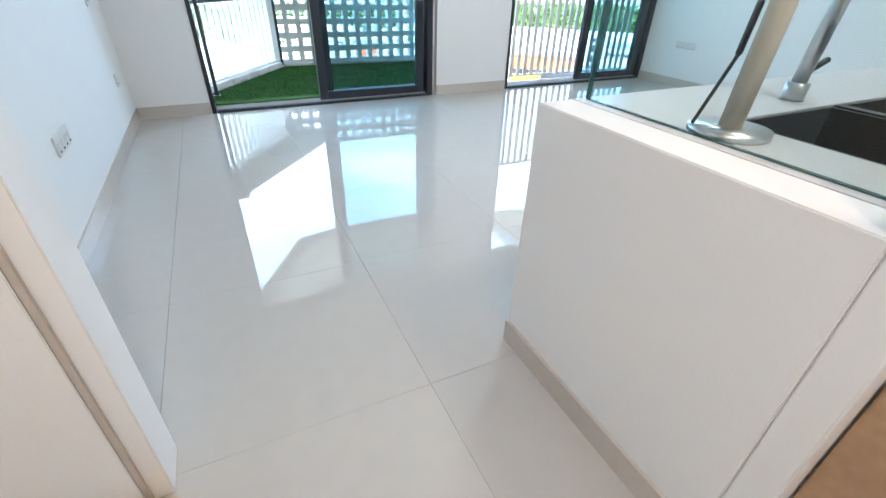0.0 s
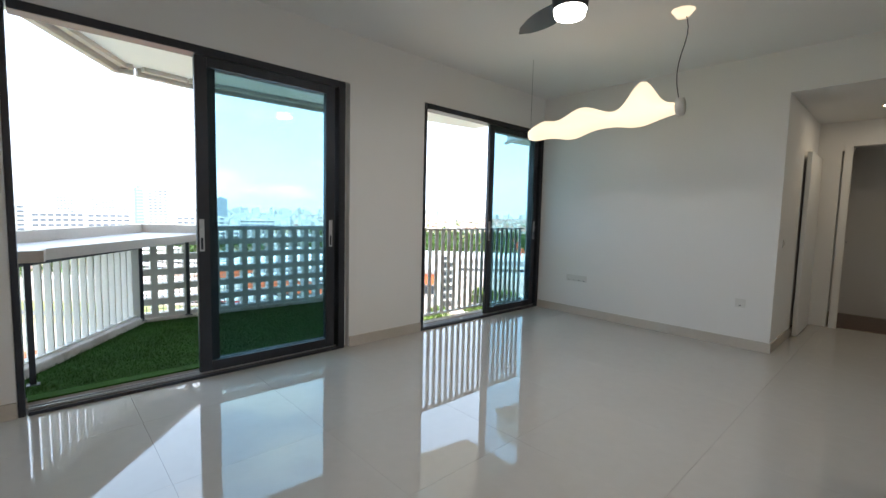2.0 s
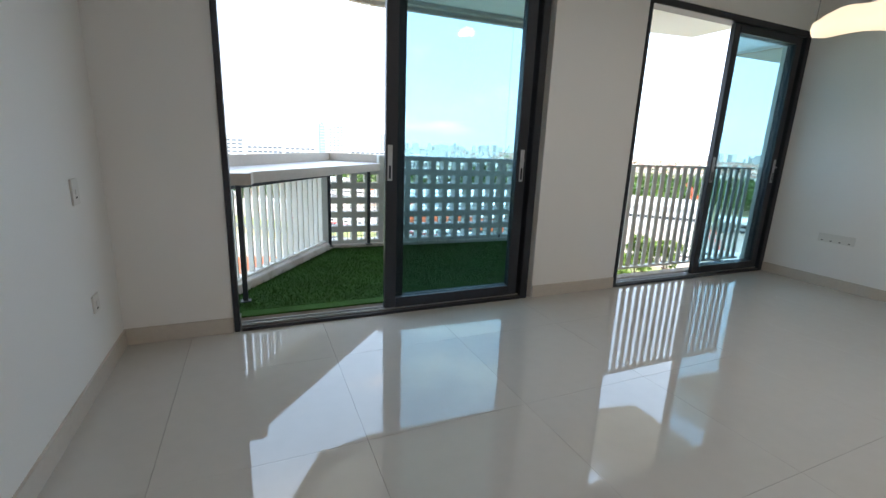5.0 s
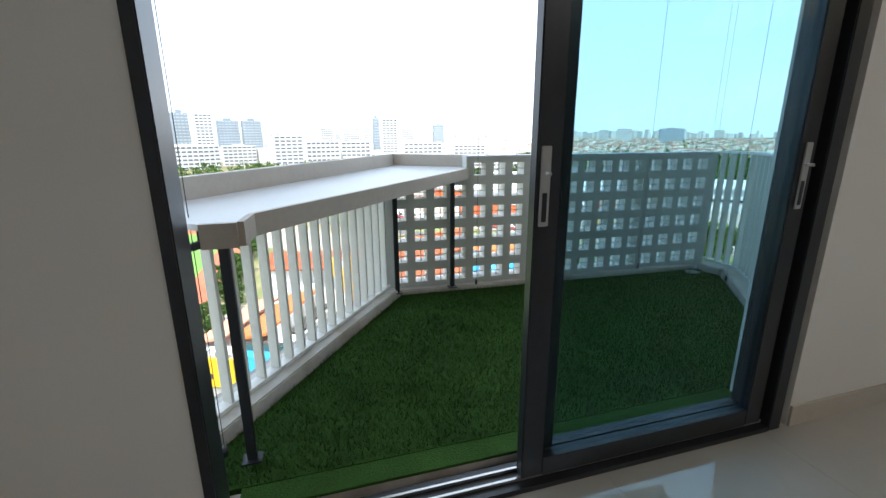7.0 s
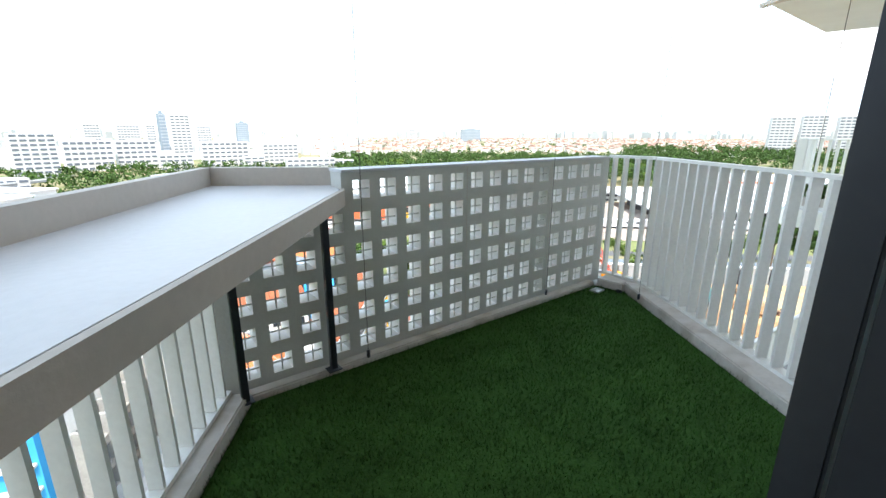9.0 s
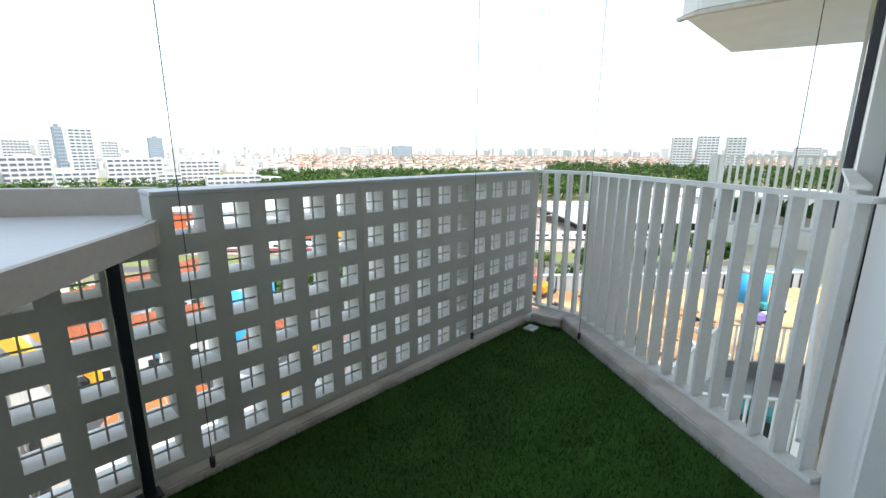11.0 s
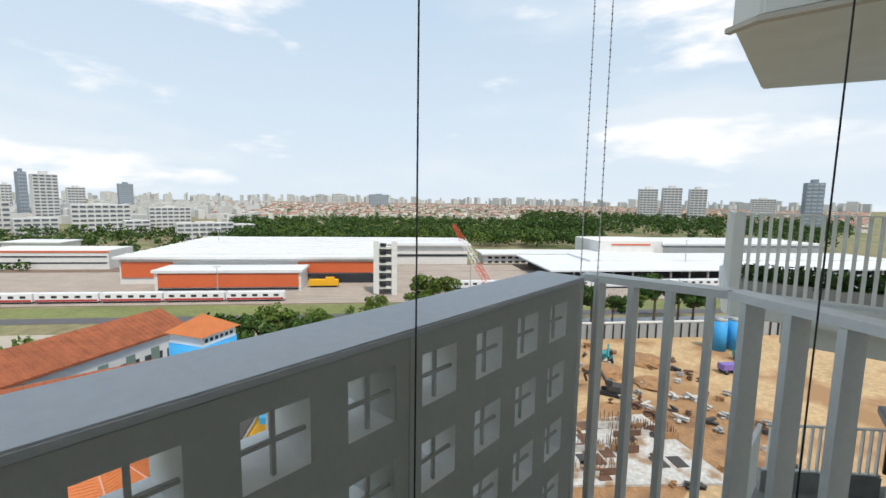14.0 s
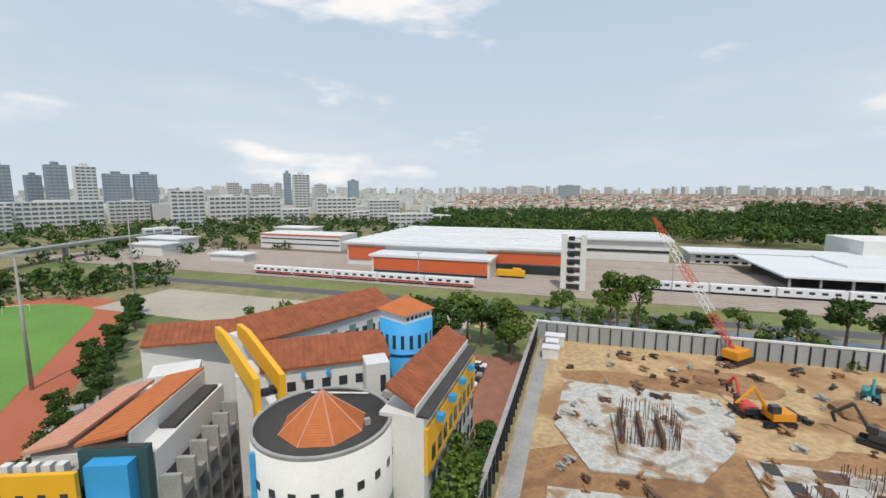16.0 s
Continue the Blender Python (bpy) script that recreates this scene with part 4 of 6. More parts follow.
# ---- far things ----


def windows_row(name, t, m, x0, x1, y, z0, z1, n, fill=0.55, material=None):
    """Recess-dark windows set proud by a hair in a facade, one part each."""
    step = (x1 - x0) / n
    bm = bmesh.new()
    box_bm(bm, -step * fill / 2, -0.06, 0, step * fill / 2, 0.0, z1 - z0)
    me = finish(name, bm, material or M_WIN)
    for i in range(n):
        ob = new(name, me)
        ob.parent = t
        ob.matrix_basis = m @ Matrix.Translation((x0 + (i + 0.5) * step, y, z0))


def slab_roof(name, t, a, b, back, za, zb, material, thick=0.35):
    """A pitched roof plane from the eave a-b up to a ridge shifted by back."""
    bm = bmesh.new()
    pa, pb, d = Vector((*a, za)), Vector((*b, za)), Vector((*back, zb - za))
    lo = [pa, pb, pb + d, pa + d]
    vs = [bm.verts.new(p) for p in lo] + [bm.verts.new(p + Vector((0, 0, thick))) for p in lo]
    for f in ((3, 2, 1, 0), (4, 5, 6, 7), (0, 1, 5, 4), (1, 2, 6, 5), (2, 3, 7, 6), (3, 0, 4, 7)):
        bm.faces.new([vs[i] for i in f])
    bmesh.ops.recalc_face_normals(bm, faces=bm.faces)
    roof = part(name, bm, material, t)
    # standing tile rolls
    bm = bmesh.new()
    n = int((pb - pa).length / 0.9)
    for i in range(n):
        p = pa.lerp(pb, (i + 0.5) / n) + Vector((0, 0, thick))
        tube_bm(bm, p, p + d, 0.09, seg=5)
    tagged(part("roof_ribbing", bm, material, roof), kind="stuff")


def school():
    t = thing("school_rear_block", "long white and sage school block with a terracotta roof", "school building")
    a, b = (7.2, 72.06), (34.6, 83.27)
    m, ln = along(a, b), math.dist(a, b)
    box("wall", (0, 0.6, G, ln, 9, -22.2), M_WHITE, t, m=m)
    slab_roof("roof", t, a, b, (-2.4, 5.8), -22.1, -19.4, M_TERRA)
    for k in range(4):
        windows_row("window", t, m, 0.5, ln - 0.5, 0.6, -26.2 - k * 3.5, -24.6 - k * 3.5, 14)
        for i in range(6):
            box("panel", (1.5 + i * 4.2, 0.50, -26.2 - k * 3.5, 3.0 + i * 4.2, 0.54, -23.6 - k * 3.5), M_GREEN, t, m=m)
    t = thing("school_middle_block", "white school block with a rust-brown tiled roof", "school building")
    a, b = (7.2, 64.88), (25.5, 62.0)
    m, ln = along(a, b), math.dist(a, b)
    box("wall", (-3, 0.5, G, ln, 5, -24.1), M_WHITE, t, m=m)
    slab_roof("roof", t, a, b, (0.9, 6.0), -24.0, -21.6, M_TERRA)
    for k in range(4):
        windows_row("window", t, m, -2, ln - 1, 0.5, -27.4 - k * 3.4, -26.0 - k * 3.4, 8, 0.5)
    box("stair_block", (ln - 4.2, -3.4, G, ln - 0.8, 0.4, -23.2), M_WHITE, t, m=m)
    box("stair_window", (ln - 2.2, -3.46, -27.5, ln - 1.4, -3.401, -25.0), M_WIN, t, m=m)
    for i in range(3):
        box("downpipe_head", (2 + 3.5 * i, -0.1, -25.4, 2.6 + 3.5 * i, 0.45, -24.8), M_BLUE, t, m=m)
    t = thing("school_side_block", "school block with brown roof and yellow side facade", "school building")
    m = UV
    box("wall", (-20, 46, G, -14.6, 69, -23.6), M_WHITE, t, m=m)
    box("facade_upper", (-14.59, 46.2, -30.5, -14.2, 68.8, -25.0), M_YPAINT, t, "bright yellow upper facade", m=m)
    box("facade_base", (-14.59, 46.2, G, -14.3, 68.8, -37), M_CONC, t, m=m)
    box("gutter_roof", (-15.5, 46, -23.59, -14.0, 69, -23.3), M_FELT_SHADE, t, m=m)
    slab_roof("roof", t, tuple(uv(-15.6, 46).xy), tuple(uv(-15.6, 69).xy), tuple(uv(-3.6, 0).xy), -22.6, -20.6, M_TERRA)
    box("roof_wall", (-15.7, 46.05, -23.58, -15.45, 68.95, -22.4), M_WHITE, t, m=m)
    mf = UV @ Matrix.Translation((-14.2, 46, 0)) @ Matrix.Rotation(radians(90), 4, "Z")
    for k in range(4):
        windows_row("window", t, mf, 1, 22, -0.002, -29.6 - k * 3.3, -27.8 - k * 3.3, 9, 0.5)
    for i in range(4):
        box("roof_unit", (-14.15, 49 + i * 5, -25.4, -13.3, 50 + i * 5, -24.6), M_BLUE, t, m=m)
    for i in range(6):
        box("service_pipe", (-21.4 + 0.2 * i, 50 + i * 2.5, -24.1, -20.1, 51.6 + i * 2.5, -23.2), M_CONC, t, m=m)
    box("service_roof", (-22, 48, -26, -20.01, 68, -24.2), M_FELT_SHADE, t, m=m)
    t = thing("school_round_hall", "white round school hall with a dark roof and orange pyramid", "school building")
    c = (12.6, 49.0)
    tube("drum", (*c, G), (*c, -24.3), 7.7, M_WHITE, t, seg=64)
    tube("roof_deck", (*c, -24.29), (*c, -24.05), 7.3, M_FELT_SHADE, t, seg=64)
    bm = bmesh.new()
    for i in range(64):
        a0, a1 = i * math.pi / 32, (i + 1) * math.pi / 32
        p = [Vector((c[0] + r * math.cos(q), c[1] + r * math.sin(q), z)) for q, r, z in ((a0, 7.3, -24.29), (a1, 7.3, -24.29), (a1, 7.7, -24.29), (a0, 7.7, -24.29), (a0, 7.35, -23.9), (a1, 7.35, -23.9), (a1, 7.75, -23.9), (a0, 7.75, -23.9))]
        vs = [bm.verts.new(q) for q in p]
        for f in ((0, 1, 5, 4), (4, 5, 6, 7), (7, 6, 2, 3)):
            bm.faces.new([vs[k] for k in f])
    bmesh.ops.remove_doubles(bm, verts=bm.verts, dist=0.001)
    part("parapet", bm, M_CONC, t)
    cc = (12.3, 47.6)
    bm = bmesh.new()
    tube_bm(bm, (*cc, -24.0), (*cc, -20.1), 4.7, 0.05, 8)
    py = part("pyramid_roof", bm, M_ORANGE, t, "orange tiled eight-sided roof")
    bm = bmesh.new()
    for k in range(8):
        a0 = k * math.pi / 4
        tube_bm(bm, (cc[0] + 4.7 * math.cos(a0), cc[1] + 4.7 * math.sin(a0), -23.95), (*cc, -20.05), 0.09, seg=6)
    part("ridge_tiles", bm, M_SALMON, py)
    bm = bmesh.new()
    for k in range(1, 22):
        s = k / 22
        for j in range(8):
            a0, a1, r = j * math.pi / 4, (j + 1) * math.pi / 4, 4.7 * (1 - s) * 1.004
            z = -24.0 + 3.9 * s + 0.03
            tube_bm(bm, (cc[0] + r * math.cos(a0), cc[1] + r * math.sin(a0), z), (cc[0] + r * math.cos(a1), cc[1] + r * math.sin(a1), z), 0.035, seg=4)
    part("course_relief", bm, M_ORANGE, py)
    bm = bmesh.new()
    tube_bm(bm, (12.5, 55.5, -23.8), (18.8, 52.0, -23.8), 0.13, seg=8)
    part("roof_pipe", bm, M_WHITE, t)
    box("roof_box", (16.3, 45.2, -24.04, 16.9, 45.8, -23.4), M_CONC, t)
    for k in range(9):
        ang = radians(200 + 17 * k)
        mm = Matrix.Translation((*c, 0)) @ Matrix.Rotation(ang, 4, "Z")
        box("window", (7.66, -0.4, -28.6, 7.75, 0.4, -27.7), M_WIN, t, m=mm)
        box("window_band", (7.66, -1.1, -34.0, 7.76, 1.1, -32.6), M_GREEN, t, m=mm)
    t = thing("school_blue_tower", "blue and white round tower with an orange hip roof", "tower")
    c = (30.3, 67.2)
    tube("drum", (*c, G), (*c, -19.6), 4.4, M_BLUE, t, seg=40)
    tube("drum_rim", (*c, -24.6), (*c, -24.2), 4.65, M_BLUE, t, seg=40)
    for k in range(20):
        ang = k * math.pi / 10 + 0.1
        box("slot", (4.36, -0.27, -23.6, 4.45, 0.27, -21.4), M_WIN, t, m=Matrix.Translation((*c, 0)) @ Matrix.Rotation(ang, 4, "Z"))
    ms = Matrix.Translation((*c, 0)) @ Matrix.Rotation(radians(20), 4, "Z")
    box("upper_wall", (-3, -3, -19.59, 3, 3, -18.1), M_WHITE, t, m=ms)
    bm = bmesh.new()
    vs = [bm.verts.new(ms @ Vector(p)) for p in ((-3.5, -3.5, -18.1), (3.5, -3.5, -18.1), (3.5, 3.5, -18.1), (-3.5, 3.5, -18.1), (0, 0, -15.8))]
    for f in ((3, 2, 1, 0), (0, 1, 4), (1, 2, 4), (2, 3, 4), (3, 0, 4)):
        bm.faces.new([vs[i] for i in f])
    part("roof", bm, M_ORANGE, t, "orange hipped roof")
    for k in range(6):
        box("vent", (-2.6 + k * 0.9, -3.06, -19.1, -2.1 + k * 0.9, -3.0, -18.6), M_WIN, t, m=ms)
    t = thing("school_stair_frame", "tall bright yellow stair frame with slanted fins", "stair tower")
    for x in (6.2, 9.2):
        bm = bmesh.new()
        pr = [(57.5, G), (58.6, G), (58.6, -23.9), (74, -21.0), (74, -19.0), (70, -19.0), (57.5, -21.6)]
        lo = [bm.verts.new((x + (y - 57) * -0.25, y, z)) for y, z in pr]
        hi = [bm.verts.new((x + 0.7 + (y - 57) * -0.25, y, z)) for y, z in pr]
        bm.faces.new(lo)
        bm.faces.new(hi[::-1])
        for i in range(len(pr)):
            bm.faces.new((lo[i], lo[(i + 1) % len(pr)], hi[(i + 1) % len(pr)], hi[i]))
        bmesh.ops.recalc_face_normals(bm, faces=bm.faces)
        part("fin", bm, M_YPAINT, t)
    for k in range(4):
        box("landing", (6.95, 58.7, -27.5 - 3.4 * k, 9.0, 64, -27.1 - 3.4 * k), M_WHITE, t)
        tube("cross_tube", (6.3, 57.3, -25.9 - 3.4 * k), (9.8, 57.3, -25.9 - 3.4 * k), 0.22, M_YPAINT, t, seg=8)
    box("stair_core", (4.2, 65.2, G, 10.5, 71, -24), M_WHITE, t)
    for k in range(3):
        box("window", (7.0, 65.1, -27.5 - 3.3 * k, 8.4, 65.19, -26.3 - 3.3 * k), M_WIN, t)
    t = thing("school_left_block", "white school block with an orange monopitch roof", "school building")
    ml = Matrix.Translation((-3.7, 52.6, 0)) @ Matrix.Rotation(radians(-24), 4, "Z")
    box("wall", (-12.4, 0, G, -0.2, 16, -25.4), M_WHITE, t, m=ml)
    p0, p1, q0, q1 = (ml @ Vector(v) for v in ((-7.6, -0.6, 0), (-7.6, 16, 0), (-12.8, -0.6, 0), (-12.8, 14, 0)))
    ax = ml.to_3x3() @ Vector((1, 0, 0))
    slab_roof("roof", t, p0.xy, p1.xy, (ax * 5.0).xy, -24.3, -23.2, M_ORANGE)
    slab_roof("side_roof", t, q0.xy, q1.xy, (ax * 4.6).xy, -25.0, -24.0, M_SALMON)
    box("clerestory", (-2.75, 0, -25.39, -2.5, 15.8, -23.15), M_WHITE, t, m=ml)
    box("gable", (-7.4, 0.0, -25.39, -2.76, 0.3, -24.3), M_WHITE, t, m=ml)
    box("louvre_strip", (-2.3, 4.5, -25.38, -0.5, 15, -25.0), M_FELT_SHADE, t, m=ml)
    for k in range(6):
        box("buttress", (-0.19, 0.4 + k * 2.9, G, 1.9, 0.9 + k * 2.9, -28.4 + 0.15 * k), M_CONC, t, m=ml)
    for k in range(4):
        box("gallery", (-0.18, 0.5, -31.6 - 3.2 * k, 1.7, 15.5, -30.6 - 3.2 * k), M_CONC, t, m=ml)
        box("gallery_opening", (-0.19, 0.5, -30.59 - 3.2 * k, -0.1, 15.5, -28.7 - 3.2 * k), M_WIN, t, m=ml)
    t = thing("school_front_boxes", "dark teal and blue boxy school entrance", "school building")
    mb = along((-18.0, 55.0), (-10.2, 51.6))
    box("teal_box", (7.2, 2.3, G, 13.8, 3.3, -24.2), M_DKGREEN, t, m=mb)
    box("roof_tray", (7.5, 2.45, -24.19, 13.5, 3.15, -24.1), M_FELT_SHADE, t, m=mb)
    box("blue_box", (8.7, 0.8, G, 12.8, 2.29, -25.0), M_BLUE, t, m=mb)
    box("yellow_band", (0.0, 0.0, -29.0, 8.5, 0.5, -25.2), M_YPAINT, t, m=mb)
    for k in range(4):
        box("band_window", (1.0 + 2 * k, -0.05, -27.9, 1.7 + 2 * k, -0.001, -27.2), M_WIN, t, m=mb)
    box("base_wall", (0.2, 0.3, G, 8.3, 0.49, -29.01), M_CONC, t, m=mb)
    box("unit_deck", (0.0, 0.51, G, 7.1, 3.2, -26.2), M_CONC, t, m=mb)
    for k in range(5):
        box("air_unit", (0.5 + 1.3 * k, 1.4, -26.19, 1.3 + 1.3 * k, 2.2, -25.1), M_WHITE, t, m=mb)
    for k in range(3):
        box("balcony", (8.7, 0.1, -29.0 - 2.6 * k, 12.6, 0.79, -28.7 - 2.6 * k), M_WHITE, t, m=mb)
    for k in range(4):
        box("canopy_step", (-2.3 + 1.0 * k, 42.5 + 0.2 * k, G, 4.6, 47.9, -36.5 + 1.2 * k) if k == 0 else (0.95, 43.5 + k, -36.4 + 1.2 * k, 4.6, 44.3 + k, -36.0 + 1.2 * k), M_FELT_SHADE if k % 2 == 0 else M_WHITE, t)
    box("blue_pipe", (4.7, 46.6, G, 5.2, 47.1, -24.8), M_BLUE, t)
    t = thing("school_wing", "white school wing with slanted parapets and brown roof", "school building")
    box("wall", (-9, 84, G, 5, 90, -23.9), M_WHITE, t)
    slab_roof("roof", t, (-9, 83.6), (5, 80.5), (0.6, 5), -23.8, -21.6, M_TERRA)
    box("slant_wall", (-11, 74, G, -4.5, 79, -25.5), M_WHITE, t, m=Matrix.Rotation(radians(-3), 4, "Z"))
    box("louvre_window", (-6.5, 77.75, -28.5, -2.5, 77.85, -27.2), M_DKGREEN, t)
    t = thing("school_plant_roof", "low block crowded with rooftop plant", "school building")
    box("wall", (-3, 96, G, 12, 104, -27), M_CONC, t)
    box("white_wall", (4, 92, G, 12, 95.9, -24), M_WHITE, t)
    for k in range(6):
        box("chiller", (-2 + 2.2 * k, 97, -26.99, -0.5 + 2.2 * k, 100, -25.4), M_HOARD, t)


school()


def depot():
    t = thing("train_depot", "huge white-roofed train depot hall with orange cladding", "depot")
    box("hall", (-128, 226, G, -1, 335, -29.5), M_WHITE, t, m=UV)
    box("hall", (-0.99, 288, G, 52, 335, -29.5), M_WHITE, t, m=UV)
    box("roof", (-130, 224, -29.49, 0, 337, -28.3), M_SHEET, t, m=UV)
    box("roof", (0.01, 286, -29.49, 54, 337, -28.3), M_SHEET, t, m=UV)
    box("dark_band", (0, 287.6, -36.5, 52, 287.99, -35), M_WIN, t, m=UV)
    for k in range(9):
        box("roof_ridge", (-129, 233 + 11 * k, -28.29, -1 if k < 5 else 53, 234.2 + 11 * k, -27.7), M_SHEET, t, m=UV)
    box("orange_band", (-127, 225.4, -38.5, -104, 225.99, -31), M_RED, t, "orange cladding", m=UV)
    box("orange_band", (-45, 225.4, -36.5, -4, 225.99, -31), M_RED, t, "orange cladding", m=UV)
    box("door_opening", (-45, 225.3, G, -4, 225.39, -37), M_WIN, t, m=UV)
    t = thing("red_shed", "long shed clad in red-orange sheet with a white roof", "shed")
    box("wall", (-103, 207, G, -40, 223.5, -33.2), M_WHITE, t, m=UV)
    box("cladding", (-101.5, 206.6, -39.8, -41, 206.99, -33.6), M_RED, t, "red-orange cladding", m=UV)
    box("roof", (-104, 206, -33.19, -39, 223.6, -32.0), M_SHEET, t, m=UV)
    box("window_strip", (-101.5, 206.6, -41, -41, 206.9, -40.2), M_WIN, t, m=UV)
    t = thing("stair_tower", "white open stair tower in the railway yard", "tower")
    for u in (-6.5, 1.5):
        box("shaft", (u, 196, G, u + 2.4, 202, -17.5), M_WHITE, t, m=UV)
    box("shaft", (-4.0, 200, G, 1.4, 202, -19.5), M_CONC, t, m=UV)
    for k in range(6):
        box("landing", (-4.05, 196.3, -39 + 3.6 * k, 1.45, 199.9, -38 + 3.6 * k), M_WHITE, t, m=UV)
        box("flight", (-3.5, 196.0, -38.0 + 3.6 * k, -1.0, 196.25, -36.4 + 3.6 * k), M_ALU, t, m=UV)
    t = thing("long_shed", "low white office strip behind the tracks", "building")
    box("wall", (64, 292, G, 190, 312, -36), M_WHITE, t, m=UV)
    box("roof", (62, 289, -35.99, 192, 314, -34.8), M_SHEET, t, m=UV)
    for k in range(2):
        windows_row("window", t, UV, 66, 180, 292, -38.6 - 3 * k, -37.2 - 3 * k, 24, 0.6)
    t = thing("train_shed", "open-sided train shed with a wide white flat roof", "shed")
    box("roof", (84, 219, -35.6, 330, 284, -34.8), M_SHEET, t, m=UV)
    box("roof_step", (120, 250, -34.79, 330, 284, -33.6), M_SHEET, t, m=UV)
    # added solid: the shaded interior is put in as a dark block
    box("shade_block", (92, 234, G, 330, 282, -35.7), M_FELT_SHADE, t, m=UV)
    for k in range(22):
        box("column", (86 + 11 * k, 220, G, 86.8 + 11 * k, 220.8, -35.61), M_CONC, t, m=UV)
    t = thing("white_hall", "plain white hall with a dark roofed annexe", "hall")
    box("wall", (150, 300, G, 200, 340, -27), M_WHITE, t, m=UV)
    box("annexe", (200.1, 300, G, 330, 350, -30), M_HOARD, t, m=UV)
    box("annexe_roof", (199, 299, -29.99, 332, 352, -28.5), M_SHEET, t, m=UV)
    box("sign_band", (160, 299.5, -30, 190, 299.99, -29), M_RED, t, m=UV)
    t = thing("white_depot_block", "white flat-roofed depot block with red trim", "building")
    box("wall", (-228, 272, G, -160, 296, -31), M_WHITE, t, m=UV)
    box("trim_band", (-228.3, 271.7, -32.2, -159.7, 271.99, -31.3), M_RED, t, m=UV)
    for k in range(2):
        box("window_band", (-227, 271.8, -35 - 3.6 * k, -161, 271.99, -34.2 - 3.6 * k), M_WIN, t, m=UV)
    for u0, v0, u1, v1, h in ((-300, 232, -262, 248, 9), (-285, 215, -258, 230, 7), (-215, 212, -190, 222, 4), (-262, 330, -225, 350, 9)):
        t = thing("yard_shed", "low white shed beside the railway tracks", "shed", "yard sheds")
        box("wall", (u0, v0, G, u1, v1, G + h), M_WHITE, t, m=UV)
        box("roof", (u0 - 1, v0 - 1, G + h + 0.01, u1 + 1, v1 + 1, G + h + 0.8), M_SHEET, t, m=UV)


depot()


def train(u0, v, cars, stripe, label):
    t = thing("train", label, "train", "trains")
    for k in range(cars):
        u = u0 + 23.6 * k
        body = box("car", (u, v, G + 1.0, u + 23, v + 2.9, G + 4.4), M_TRAINW, t, m=UV, bevel=0.15)
        box("stripe", (u + 0.3, v - 0.03, G + 1.2, u + 22.7, v - 0.001, G + 2.0), stripe, body, m=UV)
        for i in range(5):
            box("window", (u + 2 + i * 4.2, v - 0.03, G + 2.5, u + 4 + i * 4.2, v - 0.001, G + 3.5), M_WIN, body, m=UV)
        box("underframe", (u + 1, v + 0.3, G + 0.3, u + 22, v + 2.6, G + 0.99), M_ALU, t, m=UV)


train(-160, 186, 5, M_TRAINR, "white and red metro train standing in the yard")
train(30, 206, 6, M_TRAINW, "white metro train standing in the yard")
loco = thing("works_train", "small yellow works locomotive on the tracks", "locomotive")
box("body", (-38, 214, G + 1, -24, 217, G + 4), M_YPAINT, loco, m=UV, bevel=0.2)
box("cab", (-30, 214.2, G + 4.01, -26, 216.8, G + 5), M_YPAINT, loco, m=UV)
box("underframe", (-37, 214.3, G + 0.3, -25, 216.7, G + 0.99), M_ALU, loco, m=UV)


def viaduct():
    t = thing("viaduct", "curved grey concrete railway viaduct", "viaduct")
    pts = [(-92, 215), (-104, 250), (-108, 290), (-98, 330), (-70, 380), (-20, 440)]
    for a, b in zip(pts, pts[1:]):
        m, ln = along(a, b), math.dist(a, b)
        box("deck", (0, -4.5, -34.5, ln + 0.5, 4.5, -33), M_CONC, t, m=m)
        box("parapet", (0, -4.8, -33, ln + 0.5, -4.51, -32), M_WHITE, t, m=m)
        box("pier", (ln / 2 - 1, -1.2, G, ln / 2 + 1, 1.2, -34.51), M_CONC, t, m=m)


viaduct()


def hoarding():
    t = thing("site_hoarding", "tall grey sheet hoarding round the building site", "hoarding")
    bm = bmesh.new()
    box_bm(bm, 0.02, 0, G, 2.88, 0.08, G + 5.0)
    me = finish("sheet", bm, M_HOARD)
    bm = bmesh.new()
    box_bm(bm, -0.1, -0.5, G, 0.1, -0.02, G + 4.7)
    mp_ = finish("post", bm, M_ALU)
    for k in range(58):
        for q, mm in (("a", UV @ Matrix.Translation((-10 + 2.9 * k, 130, 0))), ("b", UV @ Matrix.Translation((-10, 25 + 2.9 * k, 0)) @ Matrix.Rotation(radians(90), 4, "Z"))):
            if q == "b" and k > 35:
                continue
            for nm, data in (("sheet", me), ("post", mp_)):
                ob = new(nm, data)
                ob.parent, ob.matrix_basis = t, mm
    box("cap", (-10.3, 129.8, G + 5.0, 158.5, 130.5, G + 5.5), M_WHITE, t, "white capping", m=UV)
    box("cap", (-10.4, 25, G + 5.0, -9.6, 129.7, G + 5.3), M_CONC, t, m=UV)


hoarding()


def poly_prism(t, name, pts, z0, z1, material):
    return prism(name, [tuple(uv(*p).xy) for p in pts], G + z0, G + z1, material, t)


